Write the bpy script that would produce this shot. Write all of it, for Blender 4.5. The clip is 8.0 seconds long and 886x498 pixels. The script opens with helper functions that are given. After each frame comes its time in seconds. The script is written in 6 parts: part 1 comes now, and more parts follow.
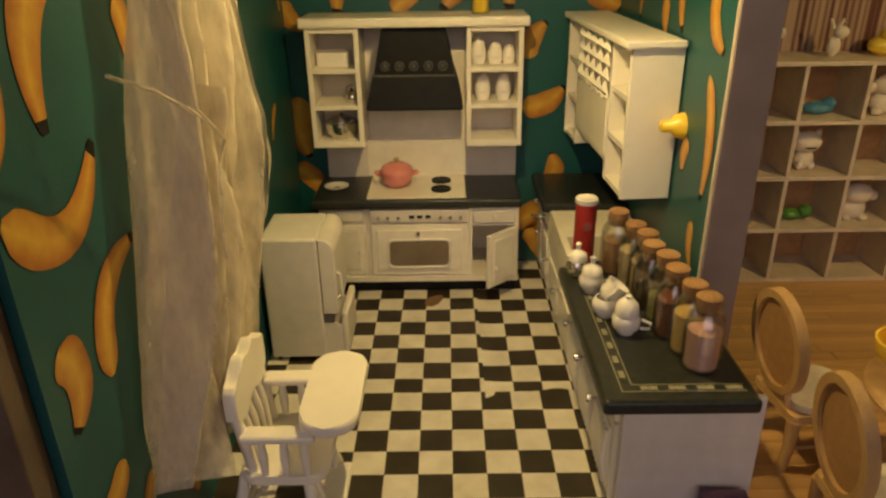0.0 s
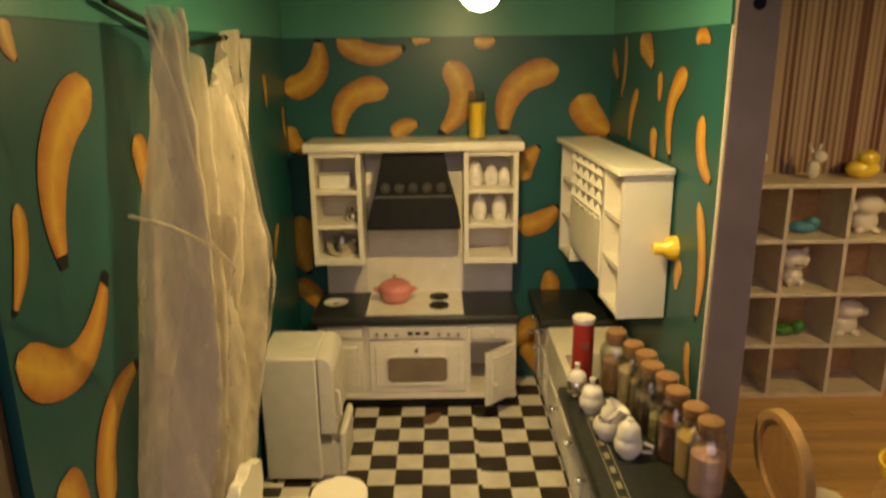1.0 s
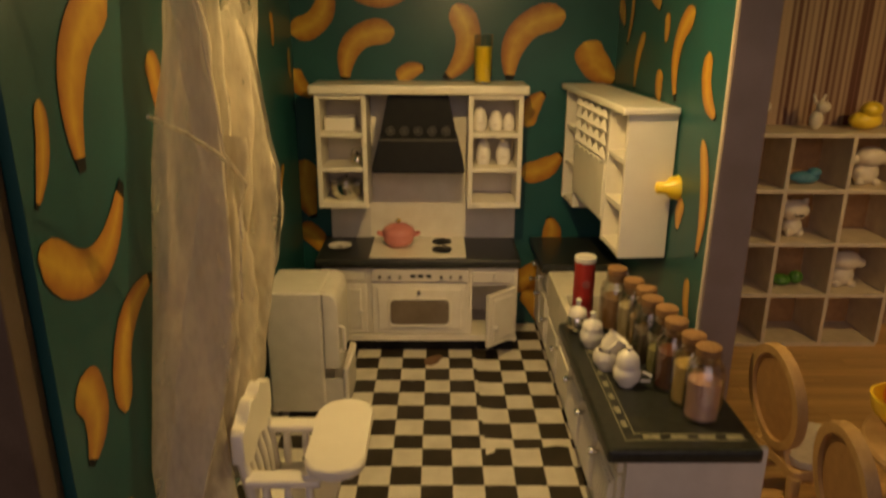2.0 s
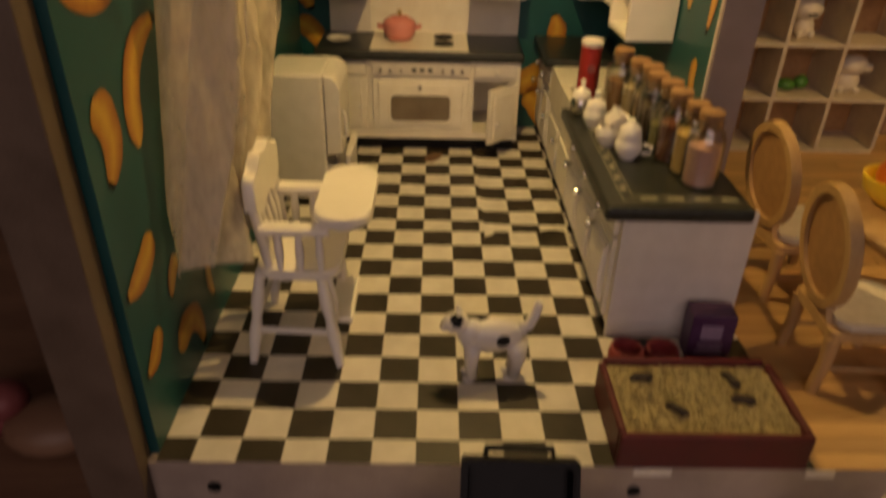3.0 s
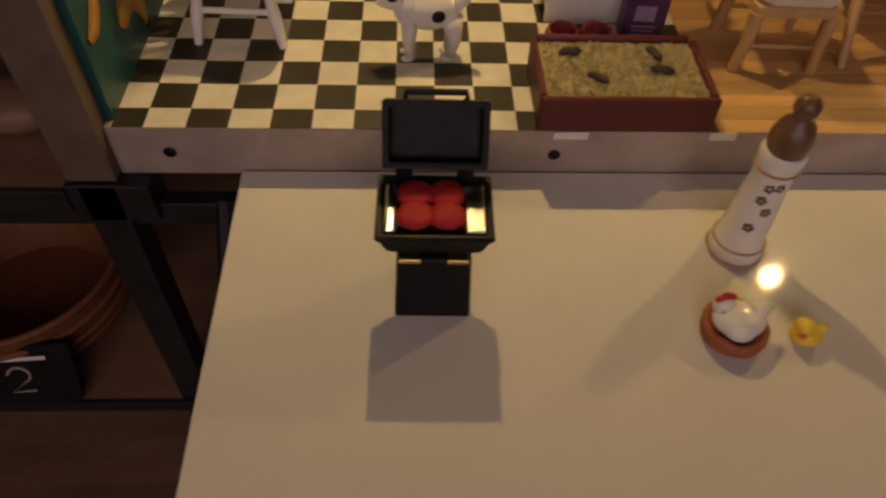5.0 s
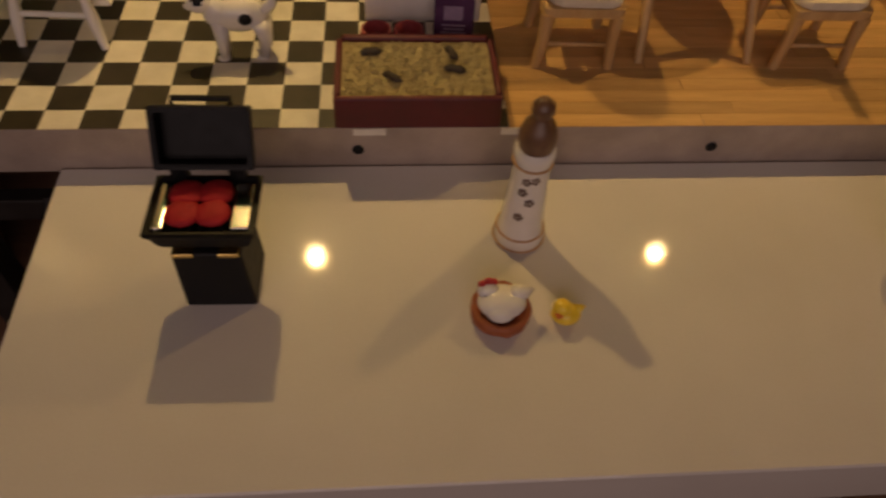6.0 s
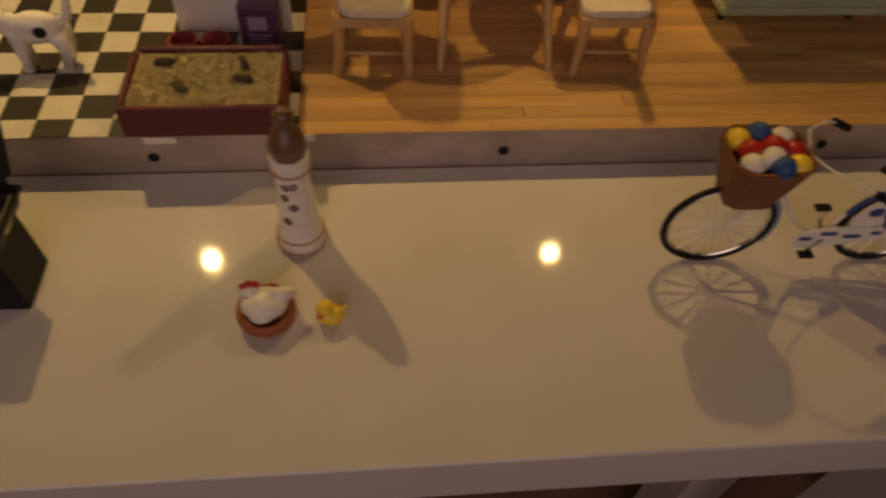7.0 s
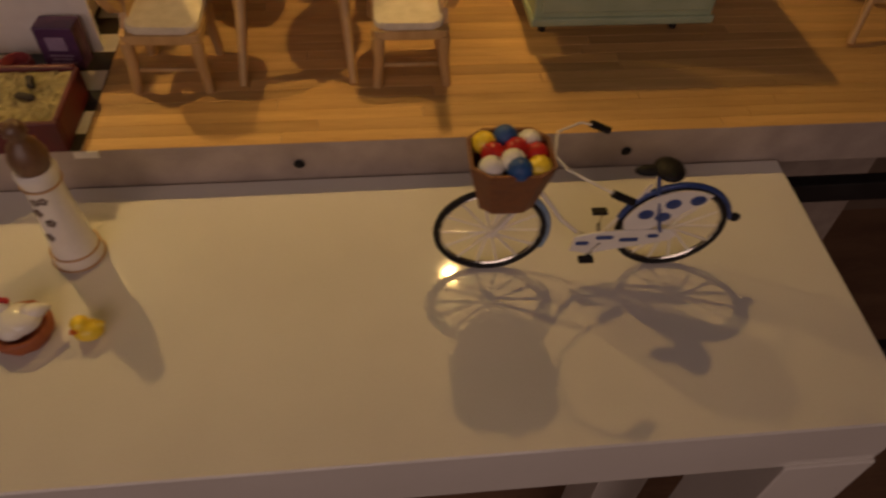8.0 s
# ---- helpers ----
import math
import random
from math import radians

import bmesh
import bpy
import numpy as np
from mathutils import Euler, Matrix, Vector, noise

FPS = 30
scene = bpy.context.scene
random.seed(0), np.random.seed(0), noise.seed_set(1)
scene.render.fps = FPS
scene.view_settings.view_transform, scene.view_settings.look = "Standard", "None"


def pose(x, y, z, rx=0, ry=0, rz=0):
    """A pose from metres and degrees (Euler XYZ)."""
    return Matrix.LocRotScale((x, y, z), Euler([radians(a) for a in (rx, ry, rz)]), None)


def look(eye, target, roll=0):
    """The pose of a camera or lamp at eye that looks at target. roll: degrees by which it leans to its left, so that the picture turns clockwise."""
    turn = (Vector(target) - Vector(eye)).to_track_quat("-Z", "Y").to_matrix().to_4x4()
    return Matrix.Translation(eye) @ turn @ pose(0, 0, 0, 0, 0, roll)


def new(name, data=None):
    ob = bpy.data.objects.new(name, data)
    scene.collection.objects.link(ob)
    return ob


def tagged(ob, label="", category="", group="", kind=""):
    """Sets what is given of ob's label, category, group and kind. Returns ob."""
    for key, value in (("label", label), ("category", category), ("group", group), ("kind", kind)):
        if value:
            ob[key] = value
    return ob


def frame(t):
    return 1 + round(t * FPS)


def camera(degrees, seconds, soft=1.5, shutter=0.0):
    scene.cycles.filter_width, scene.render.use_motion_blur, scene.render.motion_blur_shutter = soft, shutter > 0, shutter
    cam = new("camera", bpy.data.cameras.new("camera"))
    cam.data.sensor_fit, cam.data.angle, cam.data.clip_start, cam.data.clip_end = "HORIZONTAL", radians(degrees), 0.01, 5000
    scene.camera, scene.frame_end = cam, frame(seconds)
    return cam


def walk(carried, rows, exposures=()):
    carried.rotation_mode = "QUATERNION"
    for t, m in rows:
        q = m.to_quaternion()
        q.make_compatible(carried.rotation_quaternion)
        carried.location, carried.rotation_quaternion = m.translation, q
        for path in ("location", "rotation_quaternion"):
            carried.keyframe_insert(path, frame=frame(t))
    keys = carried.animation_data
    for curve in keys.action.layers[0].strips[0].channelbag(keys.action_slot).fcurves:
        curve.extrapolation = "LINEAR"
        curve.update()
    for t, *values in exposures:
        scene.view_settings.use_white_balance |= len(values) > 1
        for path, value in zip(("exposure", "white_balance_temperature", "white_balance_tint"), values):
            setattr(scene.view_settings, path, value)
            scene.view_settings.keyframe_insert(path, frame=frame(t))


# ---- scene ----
cam = camera(64.2, 8.0, soft=2.4, shutter=0.5)
PATH = [
    (0, (0.019, -0.201, 0.288), (0.004, 1.623, -0.532), -0.9),
    (0.5, (0.017, -0.203, 0.292), (0.014, 1.657, -0.444), -0.7),
    (1, (0.015, -0.205, 0.299), (0.023, 1.721, -0.24), -0.7),
    (1.2, (0.0145, -0.2055, 0.299), (0.024, 1.735, -0.188), -0.6),
    (2.3, (0.009, -0.2215, 0.2715), (0.024, 1.637, -0.42), 0.6),
    (2.5, (0.008, -0.224, 0.267), (0.026, 1.629, -0.486), 0.8),
    (3, (0.005, -0.237, 0.243), (0.041, 1.486, -0.773), 1.6),
    (3.5, (0.001, -0.264, 0.206), (0.058, 1.387, -0.922), 2.6),
    (4, (0.001, -0.266, 0.196), (0.068, 1.244, -1.114), 3.4),
    (4.2, (0.003, -0.271, 0.19), (0.083, 1.19, -1.178), 3.5),
    (5.3, (0.051, -0.282, 0.24), (0.137, 0.967, -1.319), 2.7),
    (5.5, (0.07, -0.285, 0.246), (0.189, 0.951, -1.321), 3.8),
    (6, (0.115, -0.294, 0.251), (0.27, 0.941, -1.315), 4.5),
    (6.5, (0.162, -0.297, 0.261), (0.35, 0.926, -1.31), 5.4),
    (7, (0.223, -0.309, 0.267), (0.401, 0.926, -1.296), 4.6),
    (7.5, (0.283, -0.319, 0.265), (0.465, 0.949, -1.27), 4.2),
    (8, (0.338, -0.325, 0.262), (0.524, 0.977, -1.244), 3.2),
]
EXPOSURES = [(0, 0.0, 6250, 6), (1, 0.12, 6250, 6), (2.3, -0.55, 7100, 14), (2.5, -0.42, 7050, 14), (3, -0.17, 6850, 15), (3.5, -0.03, 6600, 15), (4, 0.17, 6400, 14), (5.5, 0.19, 6500, 14), (6, -0.04, 6900, 16), (6.5, -0.12, 7050, 16), (7, -0.1, 7100, 16), (8, -0.01, 7150, 15)]
walk(cam, [(t, look(eye, target, roll)) for t, eye, target, roll in PATH], EXPOSURES)


# ---- light: two small ceiling globes in the doll's house, a dim living room round it ----
scene.view_settings.exposure = 0.0
world = bpy.data.worlds.new("world")
scene.world = world
world.use_nodes = True
world.node_tree.nodes["Background"].inputs[0].default_value = (0.75, 0.6, 0.55, 1)
world.node_tree.nodes["Background"].inputs[1].default_value = 0.02

room_lamp = new("room_light", bpy.data.lights.new("room_light", "AREA"))
room_lamp.data.shape, room_lamp.data.size, room_lamp.data.size_y = "RECTANGLE", 1.8, 1.0
room_lamp.data.energy, room_lamp.data.color = 9.0, (1.0, 0.77, 0.73)
room_lamp.matrix_world = look((-0.05, -1.75, 0.8), (0.22, 0.0, 0.0))
BULB_GLOW = 3600.0


# ---- materials ----
def node_material(name):
    m = bpy.data.materials.new(name)
    m.use_nodes = True
    return m, m.node_tree.nodes, m.node_tree.links, m.node_tree.nodes["Principled BSDF"]


def surface(name, dark, light, rough=0.5, scale=300.0, fine=2500.0, bump=0.05, metal=0.0, vary=0.0, stretch=(1, 1, 1), coat=0.0, spec=0.5, fuzz=0.0):
    """Two-scale mottled surface; scales are per metre. vary: spread of tone between objects."""
    m, nodes, links, bsdf = node_material(name)
    co = nodes.new("ShaderNodeTexCoord")
    mp = nodes.new("ShaderNodeMapping")
    mp.inputs["Scale"].default_value = stretch
    links.new(co.outputs["Object"], mp.inputs["Vector"])
    big, small = nodes.new("ShaderNodeTexNoise"), nodes.new("ShaderNodeTexNoise")
    big.inputs["Scale"].default_value, big.inputs["Detail"].default_value = scale, 3
    small.inputs["Scale"].default_value, small.inputs["Detail"].default_value = fine, 2
    for n in (big, small):
        links.new(mp.outputs[0], n.inputs["Vector"])
    add = nodes.new("ShaderNodeMath")
    add.operation = "MULTIPLY_ADD"
    add.inputs[1].default_value = 0.35
    links.new(small.outputs["Fac"], add.inputs[0])
    links.new(big.outputs["Fac"], add.inputs[2])
    ramp = nodes.new("ShaderNodeValToRGB")
    ramp.color_ramp.elements[0].position, ramp.color_ramp.elements[1].position = 0.45, 0.9
    ramp.color_ramp.elements[0].color, ramp.color_ramp.elements[1].color = (*dark, 1), (*light, 1)
    links.new(add.outputs[0], ramp.inputs[0])
    colour = ramp.outputs[0]
    if vary:
        info, hsv, rng = nodes.new("ShaderNodeObjectInfo"), nodes.new("ShaderNodeHueSaturation"), nodes.new("ShaderNodeMapRange")
        rng.inputs["To Min"].default_value, rng.inputs["To Max"].default_value = 1 - vary, 1 + vary
        links.new(info.outputs["Random"], rng.inputs["Value"])
        links.new(rng.outputs[0], hsv.inputs["Value"])
        links.new(colour, hsv.inputs["Color"])
        colour = hsv.outputs[0]
    links.new(colour, bsdf.inputs["Base Color"])
    rr = nodes.new("ShaderNodeMapRange")
    rr.inputs["To Min"].default_value, rr.inputs["To Max"].default_value = rough * 0.8, min(1, rough * 1.25)
    links.new(big.outputs["Fac"], rr.inputs["Value"])
    links.new(rr.outputs[0], bsdf.inputs["Roughness"])
    bsdf.inputs["Metallic"].default_value = metal
    bsdf.inputs["Specular IOR Level"].default_value = spec
    bsdf.inputs["Coat Weight"].default_value = coat
    bsdf.inputs["Coat Roughness"].default_value = 0.06
    bsdf.inputs["Sheen Weight"].default_value = fuzz
    if bump:
        b = nodes.new("ShaderNodeBump")
        b.inputs["Strength"].default_value, b.inputs["Distance"].default_value = bump, 0.0006
        links.new(add.outputs[0], b.inputs["Height"])
        links.new(b.outputs[0], bsdf.inputs["Normal"])
    return m


def glass(name, tint=(1, 1, 1)):
    """Thin clear glass: light passes straight through, gloss rises at the rim."""
    m, nodes, links, bsdf = node_material(name)
    tr, gl, mix, fr = nodes.new("ShaderNodeBsdfTransparent"), nodes.new("ShaderNodeBsdfGlossy"), nodes.new("ShaderNodeMixShader"), nodes.new("ShaderNodeLayerWeight")
    tr.inputs[0].default_value = (*tint, 1)
    gl.inputs["Roughness"].default_value = 0.04
    fr.inputs["Blend"].default_value = 0.2
    amount = nodes.new("ShaderNodeMath")
    amount.operation = "MULTIPLY_ADD"
    amount.inputs[1].default_value, amount.inputs[2].default_value = 0.6, 0.09
    links.new(fr.outputs["Facing"], amount.inputs[0])
    links.new(amount.outputs[0], mix.inputs[0])
    links.new(tr.outputs[0], mix.inputs[1])
    links.new(gl.outputs[0], mix.inputs[2])
    links.new(mix.outputs[0], nodes["Material Output"].inputs["Surface"])
    return m


def frosted(name, colour, strength):
    """Lightly frosted lamp glass: most light passes, the skin itself shines a little."""
    m, nodes, links, bsdf = node_material(name)
    tr, em, mix = nodes.new("ShaderNodeBsdfTransparent"), nodes.new("ShaderNodeEmission"), nodes.new("ShaderNodeMixShader")
    tr.inputs[0].default_value = (0.97, 0.95, 0.9, 1)
    em.inputs[0].default_value, em.inputs[1].default_value = (*colour, 1), strength
    mix.inputs[0].default_value = 0.3
    links.new(tr.outputs[0], mix.inputs[1])
    links.new(em.outputs[0], mix.inputs[2])
    links.new(mix.outputs[0], nodes["Material Output"].inputs["Surface"])
    return m


def glow(name, colour, strength):
    m, nodes, links, bsdf = node_material(name)
    bsdf.inputs["Base Color"].default_value = (0.9, 0.88, 0.8, 1)
    bsdf.inputs["Emission Color"].default_value = (*colour, 1)
    bsdf.inputs["Emission Strength"].default_value = strength
    return m


WHITE = surface("white painted wood", (0.8, 0.755, 0.67), (0.84, 0.8, 0.715), 0.34, 60, 1500, 0.05)
CREAM = surface("cream enamel", (0.76, 0.7, 0.58), (0.84, 0.79, 0.68), 0.3, 90, 900, 0.02)
FRIDGE = surface("fridge enamel", (0.7, 0.66, 0.6), (0.78, 0.74, 0.68), 0.35, 90, 900, 0.02)
LACQUER = surface("white lacquer", (0.66, 0.62, 0.57), (0.72, 0.68, 0.63), 0.055, 12, 700, 0.003, spec=0.5)
TEAL = surface("teal wallpaper", (0.009, 0.066, 0.07), (0.017, 0.1, 0.104), 0.36, 18, 900, 0.05, spec=0.45)
TEAL_PLAIN = surface("plain teal paper", (0.06, 0.24, 0.2), (0.09, 0.3, 0.25), 0.33, 14, 700, 0.04, spec=0.4)
BLACK = surface("black stone worktop", (0.012, 0.014, 0.012), (0.03, 0.033, 0.028), 0.33, 260, 2600, 0.08)
IRON = surface("black enamel", (0.004, 0.004, 0.005), (0.009, 0.009, 0.009), 0.5, 150, 2000, 0.06, spec=0.22)
RACK = surface("black steel", (0.008, 0.007, 0.007), (0.016, 0.014, 0.013), 0.5, 60, 1500, 0.05)
RACK_GREY = surface("dull pewter", (0.05, 0.047, 0.042), (0.1, 0.095, 0.085), 0.45, 300, 2000, 0.1)
DARK_POST = surface("brown painted post", (0.1, 0.07, 0.05), (0.16, 0.115, 0.085), 0.45, 40, 900, 0.08)
INLAY = surface("pale green inlay", (0.2, 0.19, 0.12), (0.36, 0.34, 0.24), 0.35, 500, 2500, 0.05)
TILE_W = surface("white vinyl", (0.64, 0.59, 0.5), (0.8, 0.75, 0.66), 0.45, 60, 1200, 0.03)
TILE_B = surface("black vinyl", (0.022, 0.017, 0.01), (0.045, 0.035, 0.023), 0.42, 60, 1200, 0.03)
PLANK = surface("honey pine", (0.48, 0.28, 0.1), (0.65, 0.4, 0.165), 0.4, 90, 700, 0.12, vary=0.16, stretch=(0.12, 1.6, 1))
PINE = surface("pale pine", (0.43, 0.26, 0.1), (0.56, 0.36, 0.16), 0.5, 110, 900, 0.1, stretch=(1, 1, 0.2))
CANE = surface("tan seat panel", (0.34, 0.18, 0.07), (0.44, 0.25, 0.1), 0.6, 200, 2500, 0.2)
BOARD = surface("grey brown painted board", (0.3, 0.24, 0.2), (0.44, 0.36, 0.3), 0.45, 40, 900, 0.08)
MAUVE = surface("mauve grey painted wood", (0.27, 0.21, 0.18), (0.34, 0.265, 0.235), 0.45, 40, 900, 0.05)
CORK = surface("cork", (0.23, 0.12, 0.05), (0.37, 0.21, 0.09), 0.8, 900, 3500, 0.4)
CERAMIC = surface("white glazed ceramic", (0.76, 0.72, 0.65), (0.82, 0.78, 0.72), 0.14, 60, 500, 0.01)
FIGURE = surface("ivory plastic", (0.68, 0.6, 0.45), (0.78, 0.7, 0.54), 0.35, 200, 1500, 0.08)
SILVER = surface("bright steel", (0.6, 0.58, 0.52), (0.75, 0.72, 0.66), 0.2, 200, 1500, 0.02, metal=1.0)
BRASS = surface("brass", (0.65, 0.45, 0.14), (0.8, 0.6, 0.22), 0.2, 200, 1500, 0.03, metal=1.0)
PINK = surface("pink enamel", (0.66, 0.22, 0.19), (0.76, 0.3, 0.26), 0.18, 80, 600, 0.01)
RED = surface("red tin", (0.4, 0.015, 0.012), (0.52, 0.03, 0.025), 0.3, 100, 900, 0.03)
DULL_RED = surface("dull red plastic", (0.3, 0.05, 0.055), (0.4, 0.08, 0.085), 0.55, 100, 900, 0.05)
TIN_RED = surface("worn red tin", (0.27, 0.016, 0.014), (0.36, 0.028, 0.024), 0.4, 100, 900, 0.05)
MAROON = surface("maroon plastic", (0.07, 0.004, 0.008), (0.11, 0.007, 0.012), 0.5, 80, 900, 0.05)
PURPLE = surface("purple card", (0.075, 0.03, 0.08), (0.11, 0.045, 0.115), 0.4, 200, 1500, 0.05)
LILAC = surface("lilac print", (0.28, 0.2, 0.3), (0.36, 0.26, 0.38), 0.4, 300, 1500, 0.02)
SAND = surface("litter grit", (0.26, 0.2, 0.085), (0.5, 0.42, 0.22), 0.85, 900, 4000, 0.6)
CLUMP = surface("dark clump", (0.03, 0.02, 0.012), (0.06, 0.042, 0.026), 0.6, 900, 4000, 0.5)
GREEN = surface("sage green paint", (0.26, 0.32, 0.2), (0.36, 0.42, 0.27), 0.45, 40, 900, 0.05)
JUICE = surface("orange juice", (0.92, 0.64, 0.02), (0.96, 0.72, 0.05), 0.3, 60, 600, 0.01)
YELLOW = surface("yellow plastic", (0.84, 0.58, 0.03), (0.92, 0.66, 0.07), 0.3, 80, 900, 0.05)
MEAT = surface("red modelling clay", (0.33, 0.012, 0.018), (0.44, 0.024, 0.03), 0.62, 220, 1600, 0.25, spec=0.25)
BISCUIT = surface("terracotta biscuit", (0.28, 0.07, 0.022), (0.4, 0.12, 0.045), 0.55, 260, 1800, 0.3)
MILL_WOOD = surface("turned brown wood", (0.11, 0.055, 0.03), (0.2, 0.11, 0.06), 0.35, 160, 1200, 0.1, stretch=(1, 1, 0.3))
GOLD_LINE = surface("gold line", (0.42, 0.24, 0.1), (0.55, 0.33, 0.15), 0.35, 200, 1500, 0.02)
FLOWER_PRINT = surface("printed flowers", (0.1, 0.07, 0.05), (0.2, 0.13, 0.09), 0.3, 900, 3000, 0.0)
RUBBER = surface("black rubber", (0.007, 0.006, 0.006), (0.014, 0.012, 0.012), 0.6, 300, 2500, 0.1, spec=0.25)
PALE_BLUE = surface("pale blue enamel", (0.16, 0.24, 0.36), (0.24, 0.34, 0.48), 0.3, 300, 1500, 0.02)
DELFT = surface("blue enamel", (0.02, 0.045, 0.16), (0.04, 0.08, 0.26), 0.3, 300, 1500, 0.02)
BASKET = surface("brown basket", (0.15, 0.05, 0.017), (0.22, 0.08, 0.028), 0.6, 240, 2600, 0.3)
BLUE = surface("blue ball", (0.012, 0.06, 0.2), (0.02, 0.09, 0.28), 0.5, 300, 1800, 0.15)
CHALK = surface("white ball", (0.72, 0.68, 0.6), (0.8, 0.76, 0.68), 0.5, 300, 1800, 0.15)
LEAF = surface("green plastic", (0.05, 0.16, 0.02), (0.09, 0.25, 0.035), 0.4, 300, 1500, 0.05)
SKY_BLUE = surface("blue plastic", (0.05, 0.19, 0.26), (0.09, 0.27, 0.36), 0.4, 300, 1500, 0.05)
ORANGE = surface("orange red plastic", (0.55, 0.12, 0.02), (0.7, 0.2, 0.04), 0.35, 100, 900, 0.05)
DARK_GLASS = surface("smoked oven glass", (0.16, 0.12, 0.08), (0.22, 0.17, 0.12), 0.15, 40, 400, 0.0)
GREY_PANEL = surface("white laminate", (0.62, 0.57, 0.5), (0.7, 0.65, 0.58), 0.35, 60, 900, 0.03)
ROOM_WALL = surface("brown room paint", (0.2, 0.14, 0.1), (0.26, 0.19, 0.14), 0.7, 3, 80, 0.1)
ROOM_WOOD = surface("dark shelf wood", (0.16, 0.085, 0.05), (0.26, 0.15, 0.09), 0.5, 30, 300, 0.1, stretch=(0.2, 1, 1))
CUSHION = surface("cream cushion cloth", (0.6, 0.52, 0.38), (0.72, 0.64, 0.5), 0.85, 200, 4000, 0.3, fuzz=0.2)
ROSE = surface("dull pink plastic", (0.2, 0.05, 0.05), (0.28, 0.08, 0.08), 0.5, 100, 900, 0.05)
CLEAR = glass("clear glass", (0.985, 0.985, 0.97))
BULB = glow("lit bulb", (1.0, 0.695, 0.265), BULB_GLOW)
BULB_DIM = glow("dimmer lit bulb", (1.0, 0.65, 0.23), BULB_GLOW * 0.7)
GLOBE = frosted("frosted globe", (1.0, 0.72, 0.36), 68.0)


def banana_material():
    m, nodes, links, bsdf = node_material("banana print")
    at = nodes.new("ShaderNodeAttribute")
    at.attribute_name = "tone"
    ramp = nodes.new("ShaderNodeValToRGB")
    e = ramp.color_ramp.elements
    e[0].position, e[0].color = 0.0, (0.24, 0.075, 0.018, 1)
    e[1].position, e[1].color = 1.0, (0.64, 0.4, 0.055, 1)
    mid = ramp.color_ramp.elements.new(0.4)
    mid.color = (0.42, 0.18, 0.024, 1)
    noise_node = nodes.new("ShaderNodeTexNoise")
    noise_node.inputs["Scale"].default_value = 140
    co = nodes.new("ShaderNodeTexCoord")
    links.new(co.outputs["Object"], noise_node.inputs["Vector"])
    ad = nodes.new("ShaderNodeMath")
    ad.operation = "MULTIPLY_ADD"
    ad.inputs[1].default_value = 0.5
    links.new(noise_node.outputs["Fac"], ad.inputs[0])
    sub = nodes.new("ShaderNodeMath")
    sub.operation = "SUBTRACT"
    sub.inputs[1].default_value = 0.25
    links.new(at.outputs["Fac"], ad.inputs[2])
    links.new(ad.outputs[0], sub.inputs[0])
    links.new(sub.outputs[0], ramp.inputs[0])
    links.new(ramp.outputs[0], bsdf.inputs["Base Color"])
    bsdf.inputs["Roughness"].default_value = 0.33
    return m


def stripe_material():
    m, nodes, links, bsdf = node_material("striped wallpaper")
    co, sep = nodes.new("ShaderNodeTexCoord"), nodes.new("ShaderNodeSeparateXYZ")
    links.new(co.outputs["Object"], sep.inputs[0])
    n = nodes.new("ShaderNodeTexNoise")
    n.noise_dimensions = "1D"
    n.inputs["Scale"].default_value, n.inputs["Detail"].default_value = 90, 2
    links.new(sep.outputs["X"], n.inputs["W"])
    w = nodes.new("ShaderNodeMath")
    w.operation = "SINE"
    k = nodes.new("ShaderNodeMath")
    k.operation = "MULTIPLY"
    k.inputs[1].default_value = 1150
    links.new(sep.outputs["X"], k.inputs[0])
    links.new(k.outputs[0], w.inputs[0])
    mix = nodes.new("ShaderNodeMath")
    mix.operation = "MULTIPLY_ADD"
    mix.inputs[1].default_value = 0.13
    links.new(w.outputs[0], mix.inputs[0])
    links.new(n.outputs["Fac"], mix.inputs[2])
    ramp = nodes.new("ShaderNodeValToRGB")
    e = ramp.color_ramp.elements
    e[0].position, e[0].color = 0.34, (0.12, 0.04, 0.025, 1)
    e[1].position, e[1].color = 0.66, (0.45, 0.31, 0.2, 1)
    links.new(mix.outputs[0], ramp.inputs[0])
    links.new(ramp.outputs[0], bsdf.inputs["Base Color"])
    bsdf.inputs["Roughness"].default_value = 0.55
    return m


